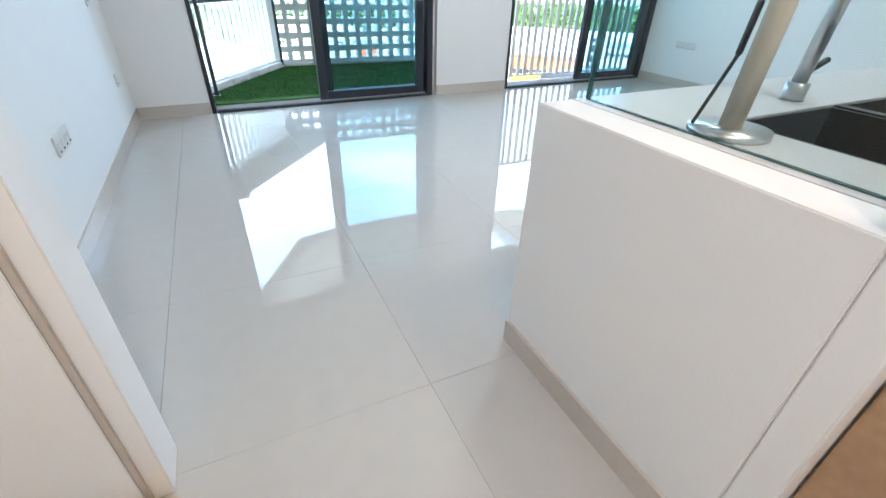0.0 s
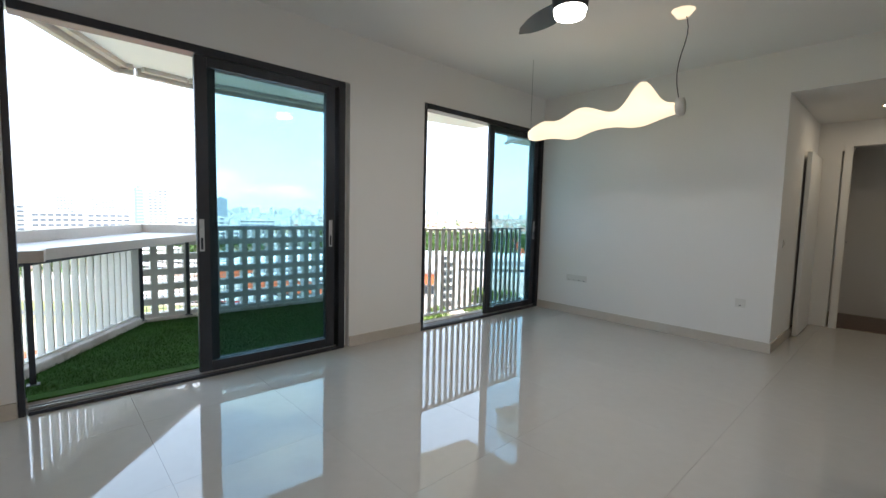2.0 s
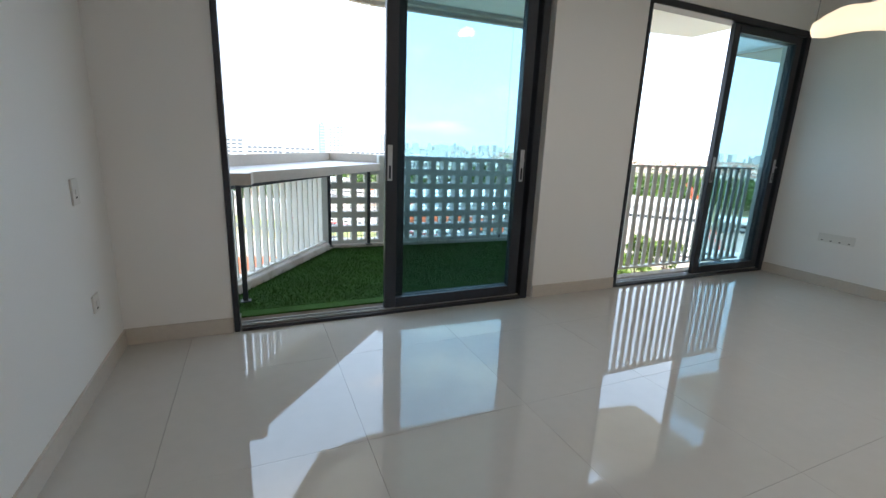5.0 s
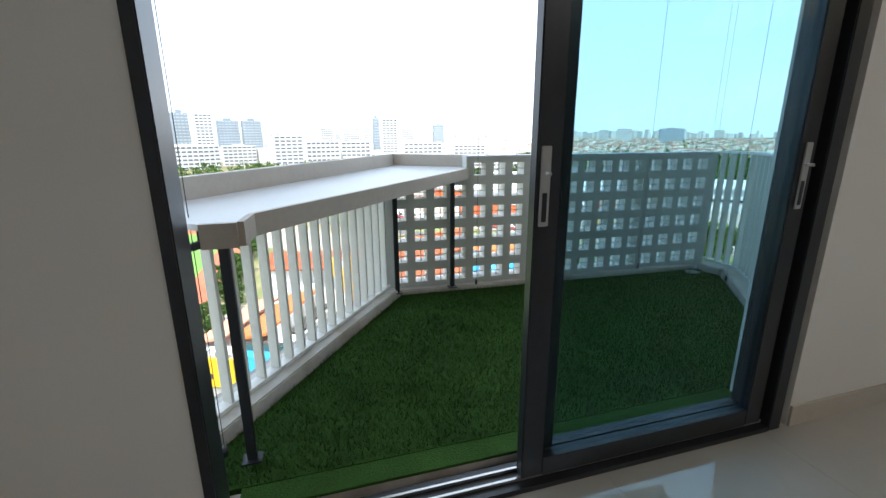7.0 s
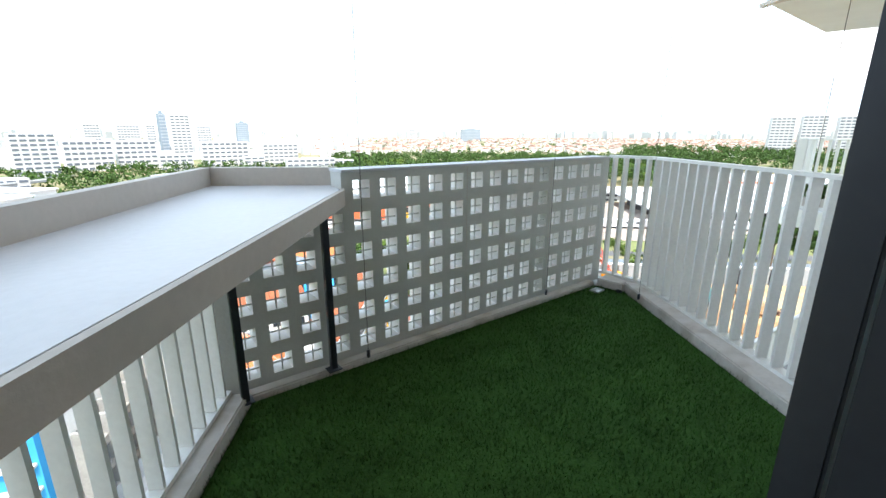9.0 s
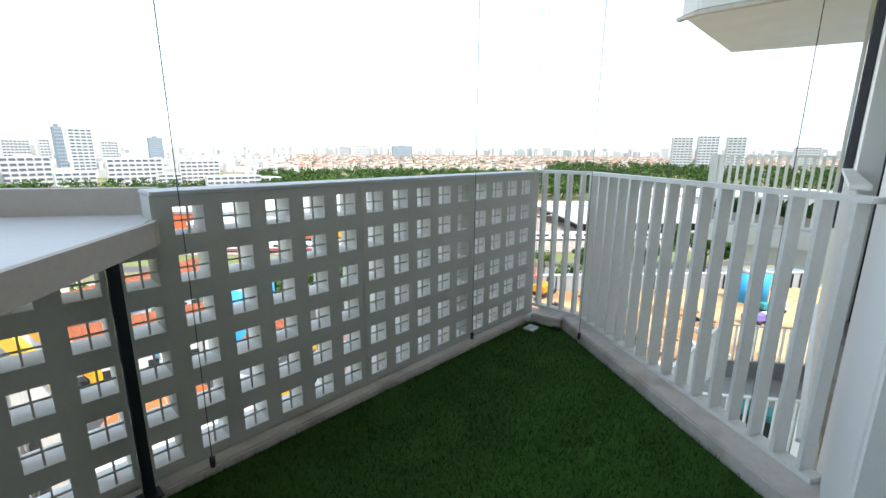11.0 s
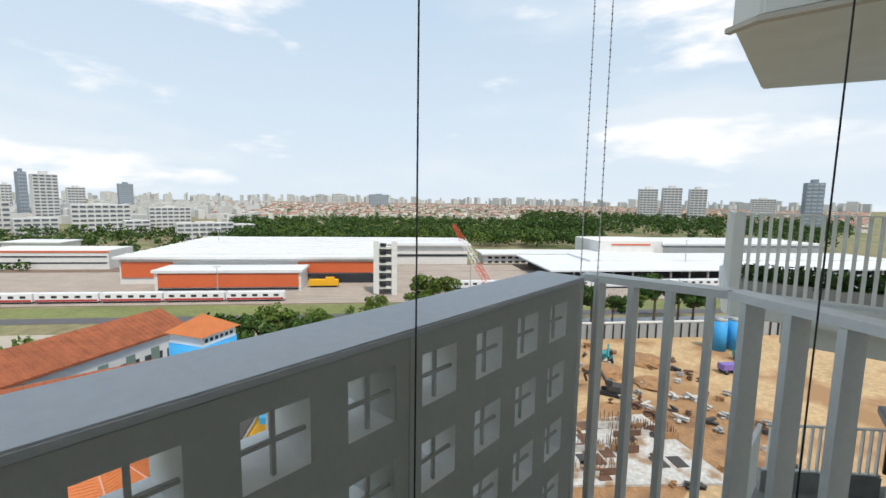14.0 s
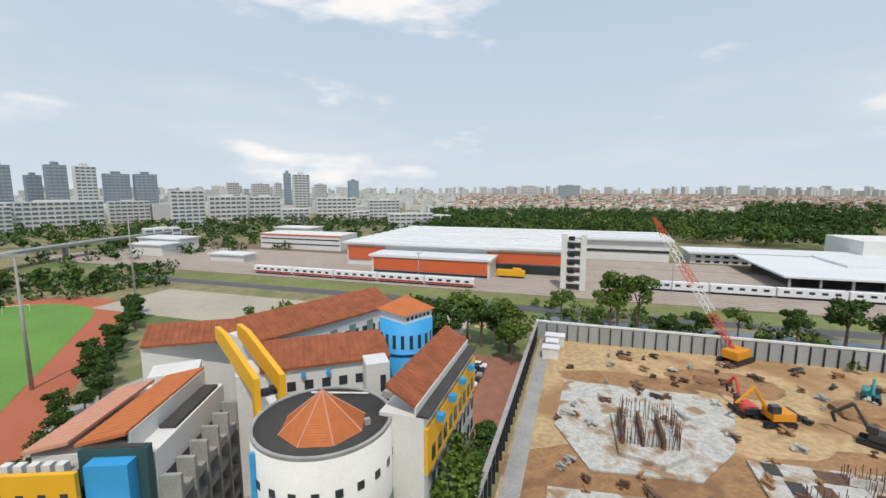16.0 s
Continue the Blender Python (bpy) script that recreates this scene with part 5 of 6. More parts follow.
def site():
    rng = random.Random(5)
    t = thing("foundation_slab", "pale stained concrete foundation slab in the soil", "foundation")
    poly_prism(t, "slab", [(-2, 82), (-1, 102), (27, 103), (31, 96), (27, 82), (20, 72), (4, 70)], 0.1, 0.4, M_SLABC)
    pit = thing("lift_pit", "square pit of rusty starter bars in pale concrete", "foundation")
    poly_prism(pit, "base", [(8.5, 75), (8, 88), (19, 88), (20, 78), (15, 73)], 0.41, 1.2, M_SLABC)
    bm = bmesh.new()
    for i in range(90):
        s = i / 90 * 4
        k, f = int(s), s % 1
        c = [(9.5, 78), (9.5, 87), (18, 87), (18, 78), (9.5, 78)]
        u, v = c[k][0] + (c[k + 1][0] - c[k][0]) * f, c[k][1] + (c[k + 1][1] - c[k][1]) * f
        p = uv(u + rng.uniform(-.2, .2), v + rng.uniform(-.2, .2), G + 1.2)
        tube_bm(bm, p, p + Vector((rng.uniform(-.2, .2), rng.uniform(-.2, .2), rng.uniform(2.5, 4.5))), 0.055, seg=4)
    tagged(part("starter_bars", bm, M_RUST, pit), kind="stuff")
    for k in range(3):
        poly_prism(pit, "pit_wall", [(9 + 3.2 * k, 77.5), (9 + 3.2 * k, 86.5), (9.5 + 3.2 * k, 86.5), (9.5 + 3.2 * k, 77.5)], 1.21, 3.0, M_RUST)
    t = thing("foundation_slab", "second pale foundation slab with dark and rusty plates for shaded openings", "foundation")
    poly_prism(t, "slab", [(28, 62), (28, 80), (52, 82), (54, 60)], 0.1, 0.5, M_SLABC)
    for k in range(14):
        u, v = rng.uniform(29, 50), rng.uniform(62, 78)
        # no holes: flat rusty plates and dark ones whose colour gives the shade inside
        poly_prism(t, "opening", [(u, v), (u, v + 3), (u + 2.2, v + 3), (u + 2.2, v)], 0.51, 0.6, M_RUST if k % 2 else M_FELT_SHADE)
    t = thing("foundation_slab", "near slab with blue tarpaulin and a dark plate for a shaded pit", "foundation")
    poly_prism(t, "slab", [(-2, 54), (-2, 64), (14, 66), (24, 60), (20, 52)], 0.1, 0.5, M_SLABC)
    poly_prism(t, "tarpaulin", [(1, 57), (1, 61), (5, 61.5), (5, 57)], 0.51, 1.4, M_BLUE)
    # flat plate on the slab, its dark colour painting the shade of a pit
    poly_prism(t, "pit", [(8, 56), (8, 62), (14, 62), (14, 56)], 0.51, 0.56, M_FELT_SHADE)
    for k in range(150):
        u, v = rng.uniform(-2, 78), rng.uniform(52, 127)
        s = rng.uniform(0.4, 1.9)
        d = thing("site_debris", "heap of timber and steel on the building site", "site debris", "site debris")
        bm = bmesh.new()
        for j in range(5):
            mm = Matrix.Translation(uv(u, v, G + 0.12 + 0.2 * j)) @ Matrix.Rotation(rng.uniform(0, 3), 4, "Z")
            box_bm(bm, -s, -0.15 * s - 0.1, 0, s * rng.uniform(0.3, 1), 0.2 * s, 0.19, m=mm)
        part("boards", bm, (M_RUST, M_CONC, M_MUD, M_RUST, M_SLABC, M_FELT_SHADE)[k % 6], d)
    for k in range(16):
        u, v = (rng.uniform(28, 53), rng.uniform(60, 80)) if k < 11 else (rng.uniform(4, 22), rng.uniform(56, 66))
        w, h = rng.uniform(1.2, 2.6), rng.uniform(1.2, 2.4)
        d = thing("rebar_cage", "rusty reinforcement cage standing in the excavation", "rebar cage", "rebar cages")
        bm = bmesh.new()
        for i in range(7):
            for j in range(5):
                if i in (0, 6) or j in (0, 4):
                    p = uv(u - w + w * i / 3, v - w / 2 + w * j / 4, G + 0.1)
                    tube_bm(bm, p, p + Vector((rng.uniform(-.1, .1), rng.uniform(-.1, .1), h * rng.uniform(0.8, 1.3))), 0.06, seg=4)
        tagged(part("bar", bm, M_RUST, d), kind="stuff")
        box("formwork", (u - w - 0.3, v - w / 2 - 0.3, G + 0.5, u + w + 0.3, v - w / 2 - 0.15, G + 0.5 + h * 0.6), (M_RUST, M_SLABC, M_MUD)[k % 3], d, m=UV)
    for k, (u, v, r) in enumerate(((55, 104, 5), (63, 96, 4), (30, 112, 3), (70, 110, 5))):
        d = thing("soil_heap", "heap of orange-brown dug soil", "soil heap", "soil heaps")
        bm = bmesh.new()
        bmesh.ops.create_icosphere(bm, subdivisions=3, radius=r)
        for vv in bm.verts:
            vv.co *= 1 + 0.25 * noise.noise(vv.co * 0.6 + Vector((k * 7, 0, 0)))
            vv.co.z = max(0, vv.co.z * 0.4)
        bmesh.ops.transform(bm, matrix=Matrix.Translation(uv(u, v, G + 0.05)), verts=bm.verts)
        part("heap", bm, M_MUD, d)
    for u, v, w in ((-7, 124, 5), (-7, 114, 4), (-6.5, 119, 3)):
        d = thing("site_hut", "white site hut beside the hoarding", "hut", "site huts")
        box("body", (u, v, G + 0.13, u + w, v + 3, G + 2.9), M_WHITE, d, m=UV)
        box("roof", (u - 0.2, v - 0.2, G + 2.91, u + w + 0.2, v + 3.2, G + 3.15), M_SHEET, d, m=UV)
    for k in range(2):
        d = thing("storage_silo", "pale blue upright silo on the building site", "silo", "blue silos")
        p = uv(98 + 5 * k, 118)
        tube("tank", (p.x, p.y, G + 0.06), (p.x, p.y, G + 9), 2.0, M_BLUE, d, seg=20)
        tube("lid", (p.x, p.y, G + 9.01), (p.x, p.y, G + 9.8), 2.0, M_CONC, d, r1=0.5, seg=20)


site()


def excavator(u, v, turn, body, label, s=1.0):
    t = thing("excavator", label, "excavator", "excavators")
    m = Matrix.Translation(uv(u, v, G + 0.06)) @ Matrix.Rotation(radians(turn), 4, "Z") @ Matrix.Scale(s, 4)
    for y in (-1.7, 1.1):
        box("track", (-2.6, y, 0, 2.6, y + 0.7, 1.0), M_ALU, t, m=m, bevel=0.2)
    box("housing", (-2.4, -1.5, 1.1, 1.2, 1.5, 2.4), body, t, m=m, bevel=0.1)
    box("cab", (0.0, 0.3, 2.41, 1.5, 1.5, 3.6), M_WIN, t, m=m, bevel=0.08)
    box("counterweight", (-3.0, -1.4, 1.2, -2.41, 1.4, 2.3), M_ALU, t, m=m)
    for nm, a, b in (("boom", (1.0, 0, 2.0), (3.6, 0, 6.2)), ("arm", (3.6, 0, 6.2), (6.3, 0, 3.4)), ("bucket", (6.3, 0, 3.5), (5.7, 0, 1.9))):
        tube(nm, m @ Vector(a), m @ Vector(b), 0.34 * s, body if nm != "bucket" else M_ALU, t, r1=0.24 * s, seg=6)


excavator(37, 95, 150, M_CRANEO, "orange excavator with raised arm on the site", 1.15)
excavator(33, 98, 60, M_CRANER, "red drilling machine beside the orange excavator", 0.95)
excavator(60, 112, 200, M_TEAL, "teal excavator near the hoarding", 0.9)
excavator(51, 92, 100, M_FELT_SHADE, "dark excavator on the site", 1.0)
excavator(12, 54, 30, M_TEAL, "teal machine beside the near slab", 0.7)
for u, v, mt, lb in ((85, 100, M_PURPLE, "purple tipper lorry on the site"), (96, 108, M_TEAL, "pale blue lorry on the site")):
    t = thing("lorry", lb, "lorry", "site lorries")
    box("bed", (u, v, G + 1.1, u + 5, v + 2.4, G + 2.6), mt, t, m=UV, bevel=0.1)
    box("cab", (u + 5.2, v, G + 0.9, u + 7, v + 2.4, G + 3.0), M_WHITE, t, m=UV, bevel=0.15)
    for k in range(3):
        a = UV @ Vector((u + 1 + 2.6 * k, v - 0.1, G + 0.55))
        b = UV @ Vector((u + 1 + 2.6 * k, v + 2.5, G + 0.55))
        tube("wheel", a, b, 0.5, M_ALU, t, seg=14)


def crane():
    t = thing("crawler_crane", "crawler crane with a red and white lattice boom", "crane")
    a, b = uv(40, 126, G + 2), Vector((3.5 + 0.801 * 152, 2.2 + 0.596 * 152, 1.3 - 0.058 * 152))
    d = (b - a).normalized()
    side = d.cross(Vector((0, 0, 1))).normalized()
    up = side.cross(d)
    n = 26
    for k in range(n):
        bm = bmesh.new()
        p, q = a.lerp(b, k / n), a.lerp(b, (k + 1) / n)
        w = 0.8 * min(1, 0.25 + 4 * min(k / n, 1 - k / n))
        cs = [(1, 1), (-1, 1), (-1, -1), (1, -1)]
        for i, (s1, s2) in enumerate(cs):
            t1, t2 = cs[(i + 1) % 4]
            tube_bm(bm, p + (side * s1 + up * s2) * w, q + (side * s1 + up * s2) * w, 0.11, seg=4)
            tube_bm(bm, p + (side * s1 + up * s2) * w, q + (side * t1 + up * t2) * w, 0.07, seg=4)
        part("boom_section", bm, M_CRANER if (k < 7 or 12 <= k < 16 or k > 21) else M_WHITE, t)
    c = uv(40, 127)
    box("house", (c.x - 3, c.y - 2, G + 1.3, c.x + 3, c.y + 2, G + 3.4), M_CRANEO, t, bevel=0.1)
    for dy in (-2.6, 1.6):
        box("track", (c.x - 4, c.y + dy, G + 0.06, c.x + 4, c.y + dy + 1, G + 1.29), M_ALU, t, bevel=0.2)


crane()
for x, y, h in ((-35.1, 123.4, 30), (-27.7, 208.3, 32)):
    t = thing("floodlight_mast", "slim grey floodlight mast beside the sports field", "mast", "floodlight masts")
    tube("pole", (x, y, G), (x, y, G + h), 0.42, M_CONC, t, r1=0.2, seg=14)
    box("lamp_bar", (x - 2, y - 0.2, G + h - 0.6, x + 2, y + 0.2, G + h), M_CONC, t)
for u, v, h in ((-110, 300, 22), (38, 200, 18), (182, 250, 20), (-70, 190, 14)):
    t = thing("lamp_mast", "thin tall yard lighting mast", "mast", "yard masts")
    p = uv(u, v)
    tube("pole", (p.x, p.y, G), (p.x, p.y, G + h), 0.25, M_CONC, t, r1=0.14, seg=8)
    box("head", (p.x - 1.2, p.y - 0.4, G + h, p.x + 1.2, p.y + 0.4, G + h + 0.5), M_WHITE, t)
goal = thing("goal_frame", "white goal frame on the sports field", "goal")
for x in (-66, -58.7):
    tube("upright", (x, 205, G + 0.11), (x, 205, G + 2.5), 0.1, M_WHITE, goal, seg=8)
tube("crossbar", (-66, 205, G + 2.5), (-58.7, 205, G + 2.5), 0.1, M_WHITE, goal, seg=8)


def car(x, y, rz, material, label):
    t = thing("car", label, "car", "parked cars")
    m = Matrix.Translation((x, y, G + 0.07)) @ Matrix.Rotation(rz, 4, "Z")
    box("body", (-2.1, -0.88, 0.3, 2.1, 0.88, 0.95), material, t, m=m, bevel=0.12)
    box("cabin", (-1.3, -0.75, 0.94, 0.9, 0.75, 1.45), M_WIN, t, m=m, bevel=0.15)
    box("roof", (-1.0, -0.68, 1.451, 0.6, 0.68, 1.49), material, t, m=m)
    for sx in (-1.35, 1.35):
        for sy in (-0.9, 0.7):
            tube("wheel", m @ Vector((sx, sy, 0.32)), m @ Vector((sx, sy + 0.2, 0.32)), 0.32, M_ALU, t, seg=12)


for k in range(9):
    p = uv(-21.5, 82 + 2.7 * k)
    car(p.x, p.y, radians(-40), (M_TRAINW, M_ALU, M_HOARD, M_WIN)[k % 4], "parked car on the school drive")

# ---- planting ----


def leaf_mesh(name, n, lobes, size, seed, material):
    """Many small leaf quads scattered over the shells of several lobes."""
    rng = np.random.default_rng(seed)
    lob = np.array(lobes, float)
    pick = rng.integers(0, len(lob), n)
    d = rng.normal(size=(n, 3))
    d /= np.linalg.norm(d, axis=1)[:, None]
    r = rng.uniform(0.55, 1.05, n)[:, None]
    c = lob[pick, :3] + d * lob[pick, 3:4] * r * np.array([1, 1, 0.75])
    a = rng.normal(size=(n, 3))
    a /= np.linalg.norm(a, axis=1)[:, None]
    b = np.cross(a, d)
    b /= np.linalg.norm(b, axis=1)[:, None] + 1e-9
    s = rng.uniform(0.6, 1.3, n)[:, None] * size
    v = np.stack([c - a * s, c + b * s * 0.7, c + a * s, c - b * s * 0.7], 1).reshape(-1, 3)
    me = bpy.data.meshes.new(name)
    me.from_pydata(v.tolist(), [], np.arange(n * 4).reshape(-1, 4).tolist())
    me.materials.append(material)
    return me


def tree_kind(h, spread, material, seed):
    rng = random.Random(seed)
    lobes = [(0, 0, h * 0.78, spread * 0.6)]
    for k in range(9):
        a, r = rng.uniform(0, 6.28), spread * rng.uniform(0.35, 0.75)
        lobes.append((math.cos(a) * r, math.sin(a) * r, h * rng.uniform(0.5, 0.9), spread * rng.uniform(0.25, 0.45)))
    crown = leaf_mesh("crown", 1500, lobes, 0.34, seed, material)
    bm = bmesh.new()
    tube_bm(bm, (0, 0, 0), (0, 0, h * 0.6), 0.3, 0.16, 8)
    for l in lobes[1:6]:
        tube_bm(bm, (0, 0, h * 0.4), (l[0] * 0.8, l[1] * 0.8, l[2]), 0.12, 0.04, 5)
    return finish("trunk", bm, M_BARK), crown


KINDS = [tree_kind(9, 4.2, M_LEAF, 1), tree_kind(12, 4.6, M_LEAFL, 2), tree_kind(7, 3.4, M_LEAF, 3), tree_kind(14, 4.0, M_LEAFL, 4)]


def tree(k, x, y, s=1.0, turn=0.0, label="leafy green tree with a spreading crown"):
    t = thing("tree", label, "tree", at=(x, y, G))
    t.rotation_euler, t.scale = (0, 0, turn), (s, s, s)
    shared("trunk", KINDS[k][0], t)
    shared("crown", KINDS[k][1], t)


rng = random.Random(11)
spots = [(1, 10.7, 141, 1.3), (3, 13, 143, 1.35), (3, 19, 144, 1.4), (1, -4, 151, 1.0), (2, 27, 141, 1.0), (0, 36, 143, 1.0), (1, 45, 143, 1.0), (0, 60, 145, 1.1), (0, 72, 147, 1.4), (0, 79, 145, 1.2), (1, 88, 146, 1.1), (0, 98, 150, 1.9), (0, 106, 148, 1.8), (2, 112, 148, 1.9),
         (0, -38, 112, 1.6), (0, -44, 118, 1.5), (0, -36, 104, 1.5), (0, -31, 114, 1.5), (1, -29, 122, 1.2), (0, -24, 118, 1.3), (1, -20, 124, 1.2), (2, -16, 116, 1.3), (1, -14, 108, 1.0), (0, -40, 98, 1.1),
         (1, -13.5, 56, 0.9), (2, -13, 62, 0.9), (1, -13.2, 50, 0.9), (2, -12.6, 68, 0.8), (2, -13, 45, 1.0), (1, -17, 122, 1.0), (0, -54, 122, 1.0), (0, -64, 118, 1.0), (2, -78, 112, 1.0)]
for k, u, v, s in spots:
    p = uv(u, v)
    tree(k, p.x, p.y, s * rng.uniform(0.9, 1.1), rng.uniform(0, 6))
for k in range(34):
    y = 66 + k * 3.6
    tree((0, 2)[k % 2], -20.5 + rng.uniform(-2.5, 2.5) - 0.02 * y, y, rng.uniform(0.55, 0.85), rng.uniform(0, 6), "bushy dark green tree beside the running track")
for k in range(40):
    a = -22 + k * 1.4
    d = rng.uniform(238, 262)
    tree(k % 4, math.sin(radians(a)) * d, math.cos(radians(a)) * d, rng.uniform(0.4, 0.9), rng.uniform(0, 6)) if a < -8 else None


def woods(name, area, n, hmin, hmax, seed, material, label, scale=1.0):
    rg = np.random.default_rng(seed)
    lobes = []
    while len(lobes) < n:
        az, d = rg.uniform(area[0], area[1]), rg.uniform(area[2], area[3])
        r = rg.uniform(3.5, 7.5) * scale
        lobes.append((math.sin(radians(az)) * d, math.cos(radians(az)) * d, G + rg.uniform(hmin, hmax) - r * 0.5, r))
    ob = new(name, leaf_mesh(name, n * 40, lobes, 1.3 * scale ** 0.7, seed, material))
    tagged(ob, label, "woodland", kind="stuff")


woods("shrubs", (2, 20, 150, 172), 16, 1.5, 4, 41, M_LEAFL, "low green shrubs on the open land", 0.45)
woods("shrubs", (-20, -4, 225, 300), 90, 2, 5, 42, M_LEAF, "dark shrubs beside the viaduct", 0.6)
woods("shrubs", (30, 72, 142, 170), 80, 1, 3, 43, M_LEAFL, "green shrubs along the canal", 0.4)
woods("shrubs", (-16, 32, 330, 440), 130, 3, 7, 44, M_LEAF, "tree belt behind the railway yard", 0.8)
hg = thing("planter_hedge", "dark green hedge in a trough on the neighbouring balcony", "hedge")
shared("foliage", leaf_mesh("foliage", 1800, [(11.55, -0.2 + 0.25 * k, 0.22, 0.24) for k in range(9)], 0.045, 31, M_LEAF), hg)
box("trough", (11.38, -0.4, -0.039, 11.72, 2.0, 0.13), M_FASCIA, hg)
woods("woodland", (26, 72, 400, 760), 1100, 9, 15, 21, M_LEAF, "dense dark green woodland beyond the depot")
woods("woodland", (30, 66, 400, 560), 260, 8, 13, 22, M_LEAFL, "lighter green woodland edge beyond the depot")
woods("woodland", (-24, 30, 430, 620), 330, 6, 11, 23, M_LEAF, "scattered belt of dark green trees")
woods("woodland", (62, 95, 520, 1000), 900, 12, 24, 24, M_LEAF, "dark wooded rise beyond the yard")
woods("woodland", (-24, 95, 900, 2400), 700, 6, 12, 25, M_LEAF, "far patches of trees among the houses")


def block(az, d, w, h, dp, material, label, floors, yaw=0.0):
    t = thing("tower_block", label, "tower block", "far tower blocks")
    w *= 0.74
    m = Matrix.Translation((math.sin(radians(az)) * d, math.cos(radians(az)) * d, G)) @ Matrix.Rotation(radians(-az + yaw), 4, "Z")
    box("wall", (-w / 2, 0, 0, w / 2, dp, h), material, t, m=m)
    box("roof_house", (-w / 6, dp * 0.2, h + 0.01, w / 6, dp * 0.8, h + h * 0.06), material, t, m=m)
    n = max(3, round(w / 6.5))
    bm = bmesh.new()
    step = w / n
    fh = h / floors
    box_bm(bm, 0.12 * step, -0.4, 0.3 * fh, 0.88 * step, 0.0, 0.75 * fh)
    me = finish("window", bm, M_WIN_HAZED if material != M_GREYT else M_GREYW)
    for i in range(n):
        for k in range(floors):
            ob = new("window", me)
            ob.parent = t
            ob.matrix_basis = m @ Matrix.Translation((-w / 2 + i * step, 0, k * fh))


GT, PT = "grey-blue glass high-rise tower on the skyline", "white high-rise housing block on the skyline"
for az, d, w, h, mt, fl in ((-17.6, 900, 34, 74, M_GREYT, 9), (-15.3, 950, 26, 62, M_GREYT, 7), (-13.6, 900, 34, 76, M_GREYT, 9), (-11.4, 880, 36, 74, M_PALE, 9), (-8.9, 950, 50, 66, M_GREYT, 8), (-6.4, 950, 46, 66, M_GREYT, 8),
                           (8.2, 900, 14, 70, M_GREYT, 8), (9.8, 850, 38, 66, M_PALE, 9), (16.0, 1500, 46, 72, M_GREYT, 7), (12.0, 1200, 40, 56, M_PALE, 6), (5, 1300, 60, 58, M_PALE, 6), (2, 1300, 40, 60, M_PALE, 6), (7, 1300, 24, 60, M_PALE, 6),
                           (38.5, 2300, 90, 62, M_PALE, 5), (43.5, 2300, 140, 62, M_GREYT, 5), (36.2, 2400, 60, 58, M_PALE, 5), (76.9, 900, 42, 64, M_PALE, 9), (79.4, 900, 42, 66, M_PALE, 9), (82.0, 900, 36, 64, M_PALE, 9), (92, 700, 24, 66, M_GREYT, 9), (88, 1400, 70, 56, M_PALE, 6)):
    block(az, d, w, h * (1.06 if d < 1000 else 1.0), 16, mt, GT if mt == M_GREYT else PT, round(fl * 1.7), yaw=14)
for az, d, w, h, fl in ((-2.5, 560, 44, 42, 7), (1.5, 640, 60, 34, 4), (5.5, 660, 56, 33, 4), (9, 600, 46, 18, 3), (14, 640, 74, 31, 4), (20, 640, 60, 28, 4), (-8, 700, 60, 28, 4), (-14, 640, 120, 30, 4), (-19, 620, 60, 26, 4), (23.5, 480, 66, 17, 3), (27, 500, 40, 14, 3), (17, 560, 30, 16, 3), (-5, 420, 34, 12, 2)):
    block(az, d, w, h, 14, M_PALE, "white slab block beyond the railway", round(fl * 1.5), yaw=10)


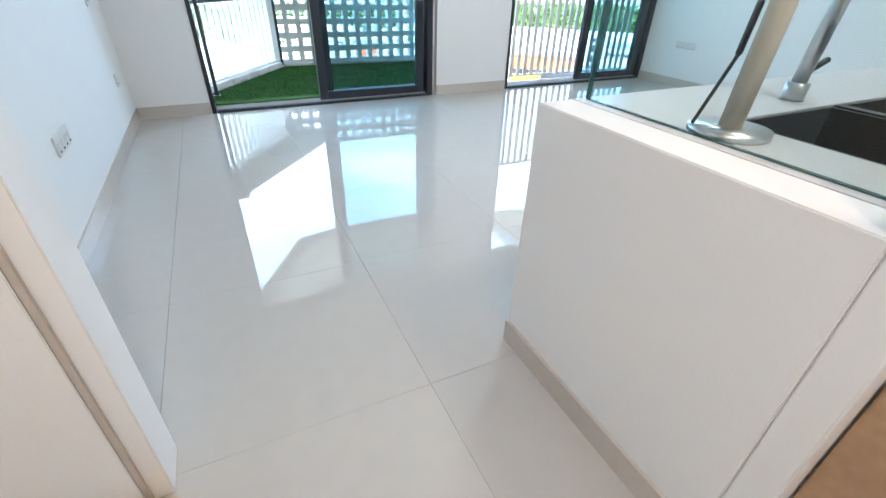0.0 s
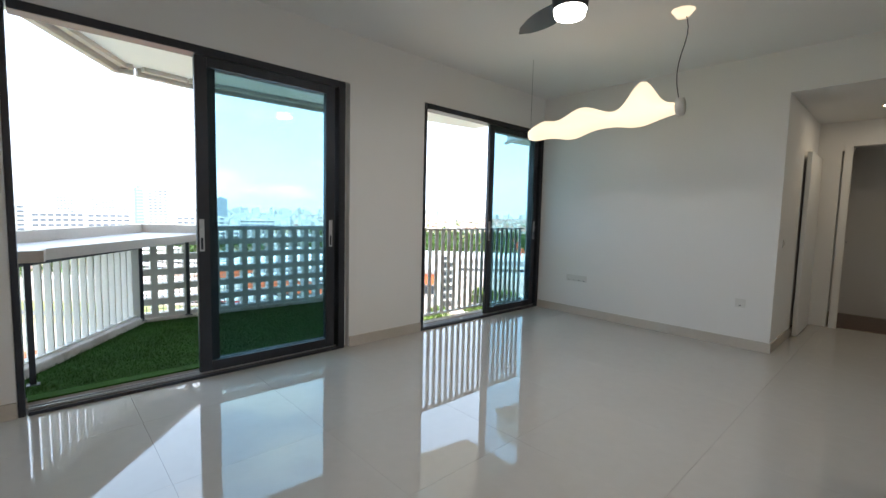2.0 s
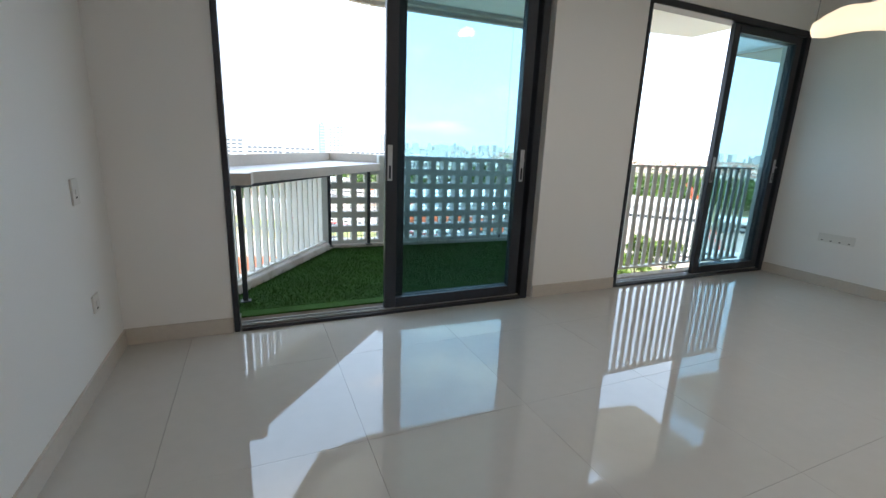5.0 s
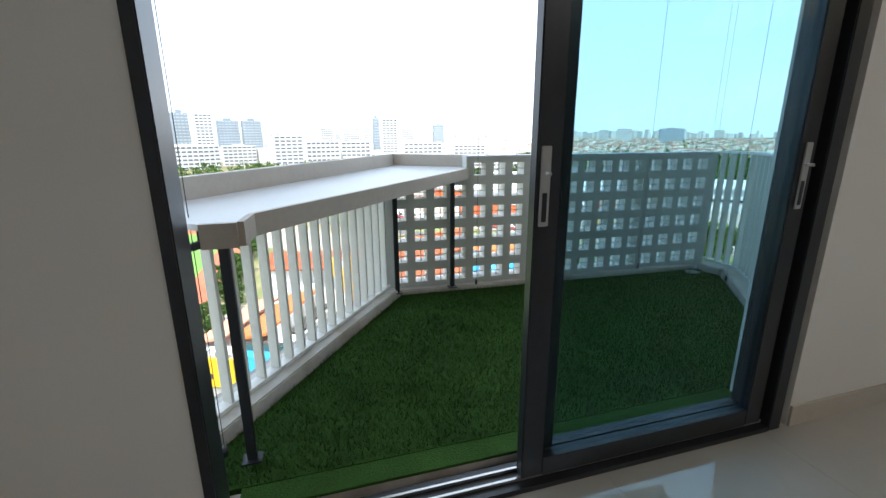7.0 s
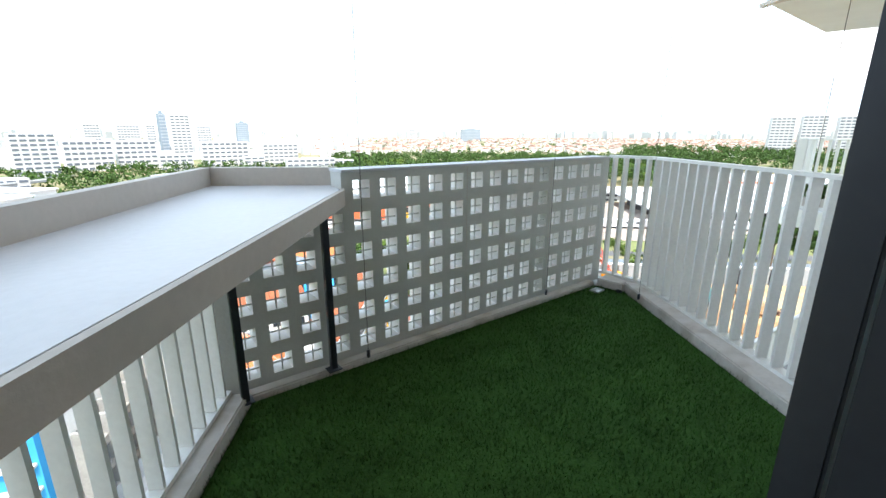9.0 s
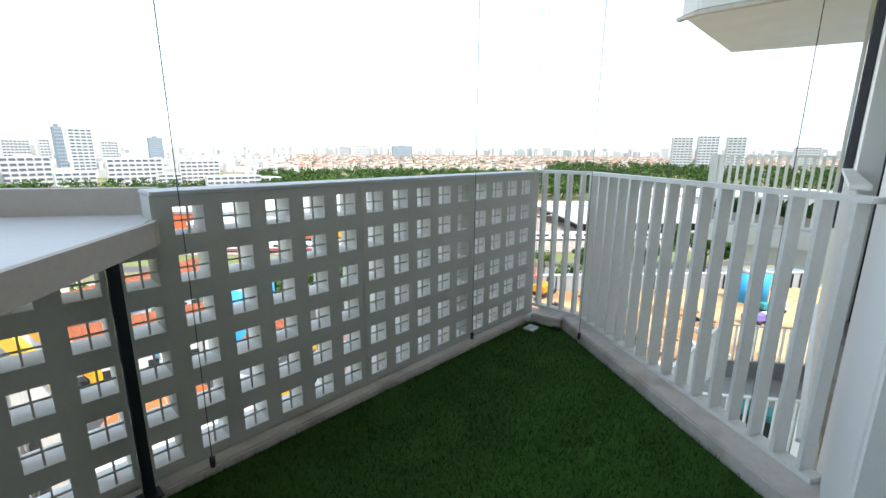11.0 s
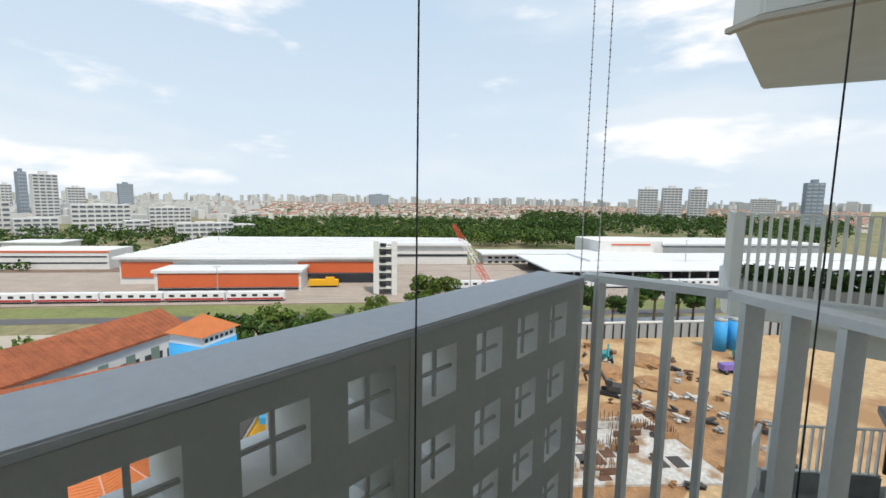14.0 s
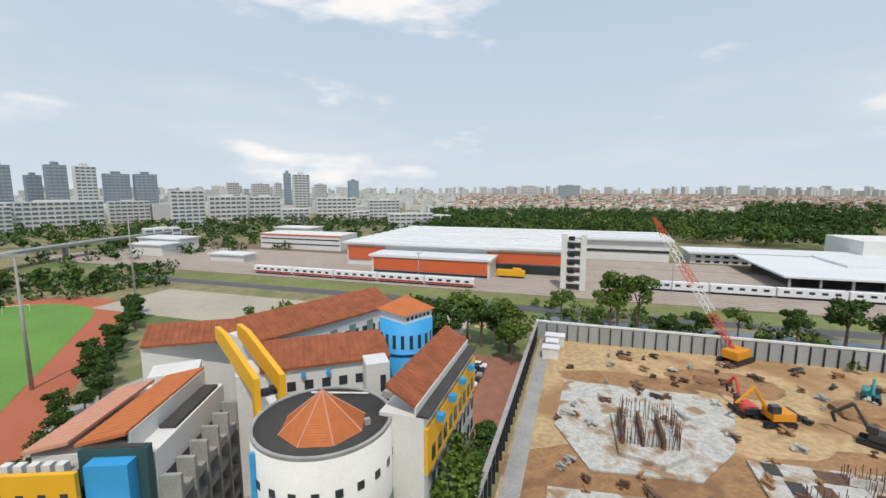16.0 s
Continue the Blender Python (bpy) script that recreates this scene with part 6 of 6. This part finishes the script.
def suburbs():
    """Low houses far off and the pale skyline behind them."""
    rg = np.random.default_rng(9)
    for nm, n, d0, d1, hs, ws, az0, az1, label in (("far_houses", 2200, 900, 3200, (5, 11), (9, 22), 24, 96, "far low houses with red roofs"), ("far_houses", 700, 700, 2400, (8, 24), (14, 44), -26, 30, "far white low-rise blocks"), ("far_skyline", 420, 3000, 4300, (30, 66), (24, 80), -26, 96, "pale hazy skyline of distant housing blocks")):
        wall_v, wall_f, roof_v, roof_f = [], [], [], []
        for k in range(n):
            az, d = radians(rg.uniform(az0, az1)), d0 + (d1 - d0) * rg.uniform(0, 1) ** 0.8
            h, w, dp, a = rg.uniform(*hs), rg.uniform(*ws), rg.uniform(7, 14), rg.uniform(0, 1.57)
            x, y = math.sin(az) * d, math.cos(az) * d
            ca, sa = math.cos(a), math.sin(a)
            pts = [(x + ca * px - sa * py, y + sa * px + ca * py) for px, py in ((-w / 2, -dp / 2), (w / 2, -dp / 2), (w / 2, dp / 2), (-w / 2, dp / 2))]
            b = len(wall_v)
            wall_v += [(*p, G) for p in pts] + [(*p, G + h) for p in pts]
            wall_f += [(b, b + 1, b + 5, b + 4), (b + 1, b + 2, b + 6, b + 5), (b + 2, b + 3, b + 7, b + 6), (b + 3, b, b + 4, b + 7), (b + 4, b + 5, b + 6, b + 7)]
            if nm == "far_houses" and az0 > 0:
                r = len(roof_v)
                e = [(x + ca * px - sa * py, y + sa * px + ca * py) for px, py in ((-w / 2, 0), (w / 2, 0))]
                roof_v += [(*p, G + h + 0.05) for p in pts] + [(*p, G + h + 3.2) for p in e]
                roof_f += [(r, r + 1, r + 5, r + 4), (r + 2, r + 3, r + 4, r + 5), (r + 1, r + 2, r + 5), (r + 3, r, r + 4)]
        me = bpy.data.meshes.new(nm)
        me.from_pydata(wall_v, [], wall_f)
        me.materials.append(M_HOUSE if az0 > 0 else M_PALE)
        ob = tagged(new(nm, me), label, "houses", kind="stuff")
        if roof_v:
            me = bpy.data.meshes.new("far_roofs")
            me.from_pydata(roof_v, [], roof_f)
            me.materials.append(M_HROOF)
            tagged(new("far_roofs", me), "far terracotta house roofs", "roofs", kind="stuff")


suburbs()

# ---- floor tiles ----


def floor_tiles():
    ft = structure(thing("floor", "polished cream porcelain floor tiles", "floor"), "polished cream porcelain floor tiles", "floor")
    cache = {}
    s, g = 0.8, 0.0007
    for i in range(-2, 12):
        for j in range(-7, 3):
            x0, y0 = 1.15 + s * i, -1.35 + s * j
            xa, xb, ya, yb = max(x0 + g, 0.0), min(x0 + s - g, 8.09), max(y0 + g, -6.0), min(y0 + s - g, 0.019)
            if xa > W and (yb > -2.77 or ya < -4.4):
                ya, yb = max(ya, -4.4), min(yb, -2.77)
            if xb - xa < 0.02 or yb - ya < 0.02:
                continue
            if xa < W < xb and ya > -2.77:
                xb = W
            key = (round(xb - xa, 3), round(yb - ya, 3))
            if key not in cache:
                bm = bmesh.new()
                box_bm(bm, 0, 0, -0.0055, key[0], key[1], 0.0)
                cache[key] = finish("tile", bm, M_TILE)
            shared("tile", cache[key], ft, (xa, ya, 0))


floor_tiles()
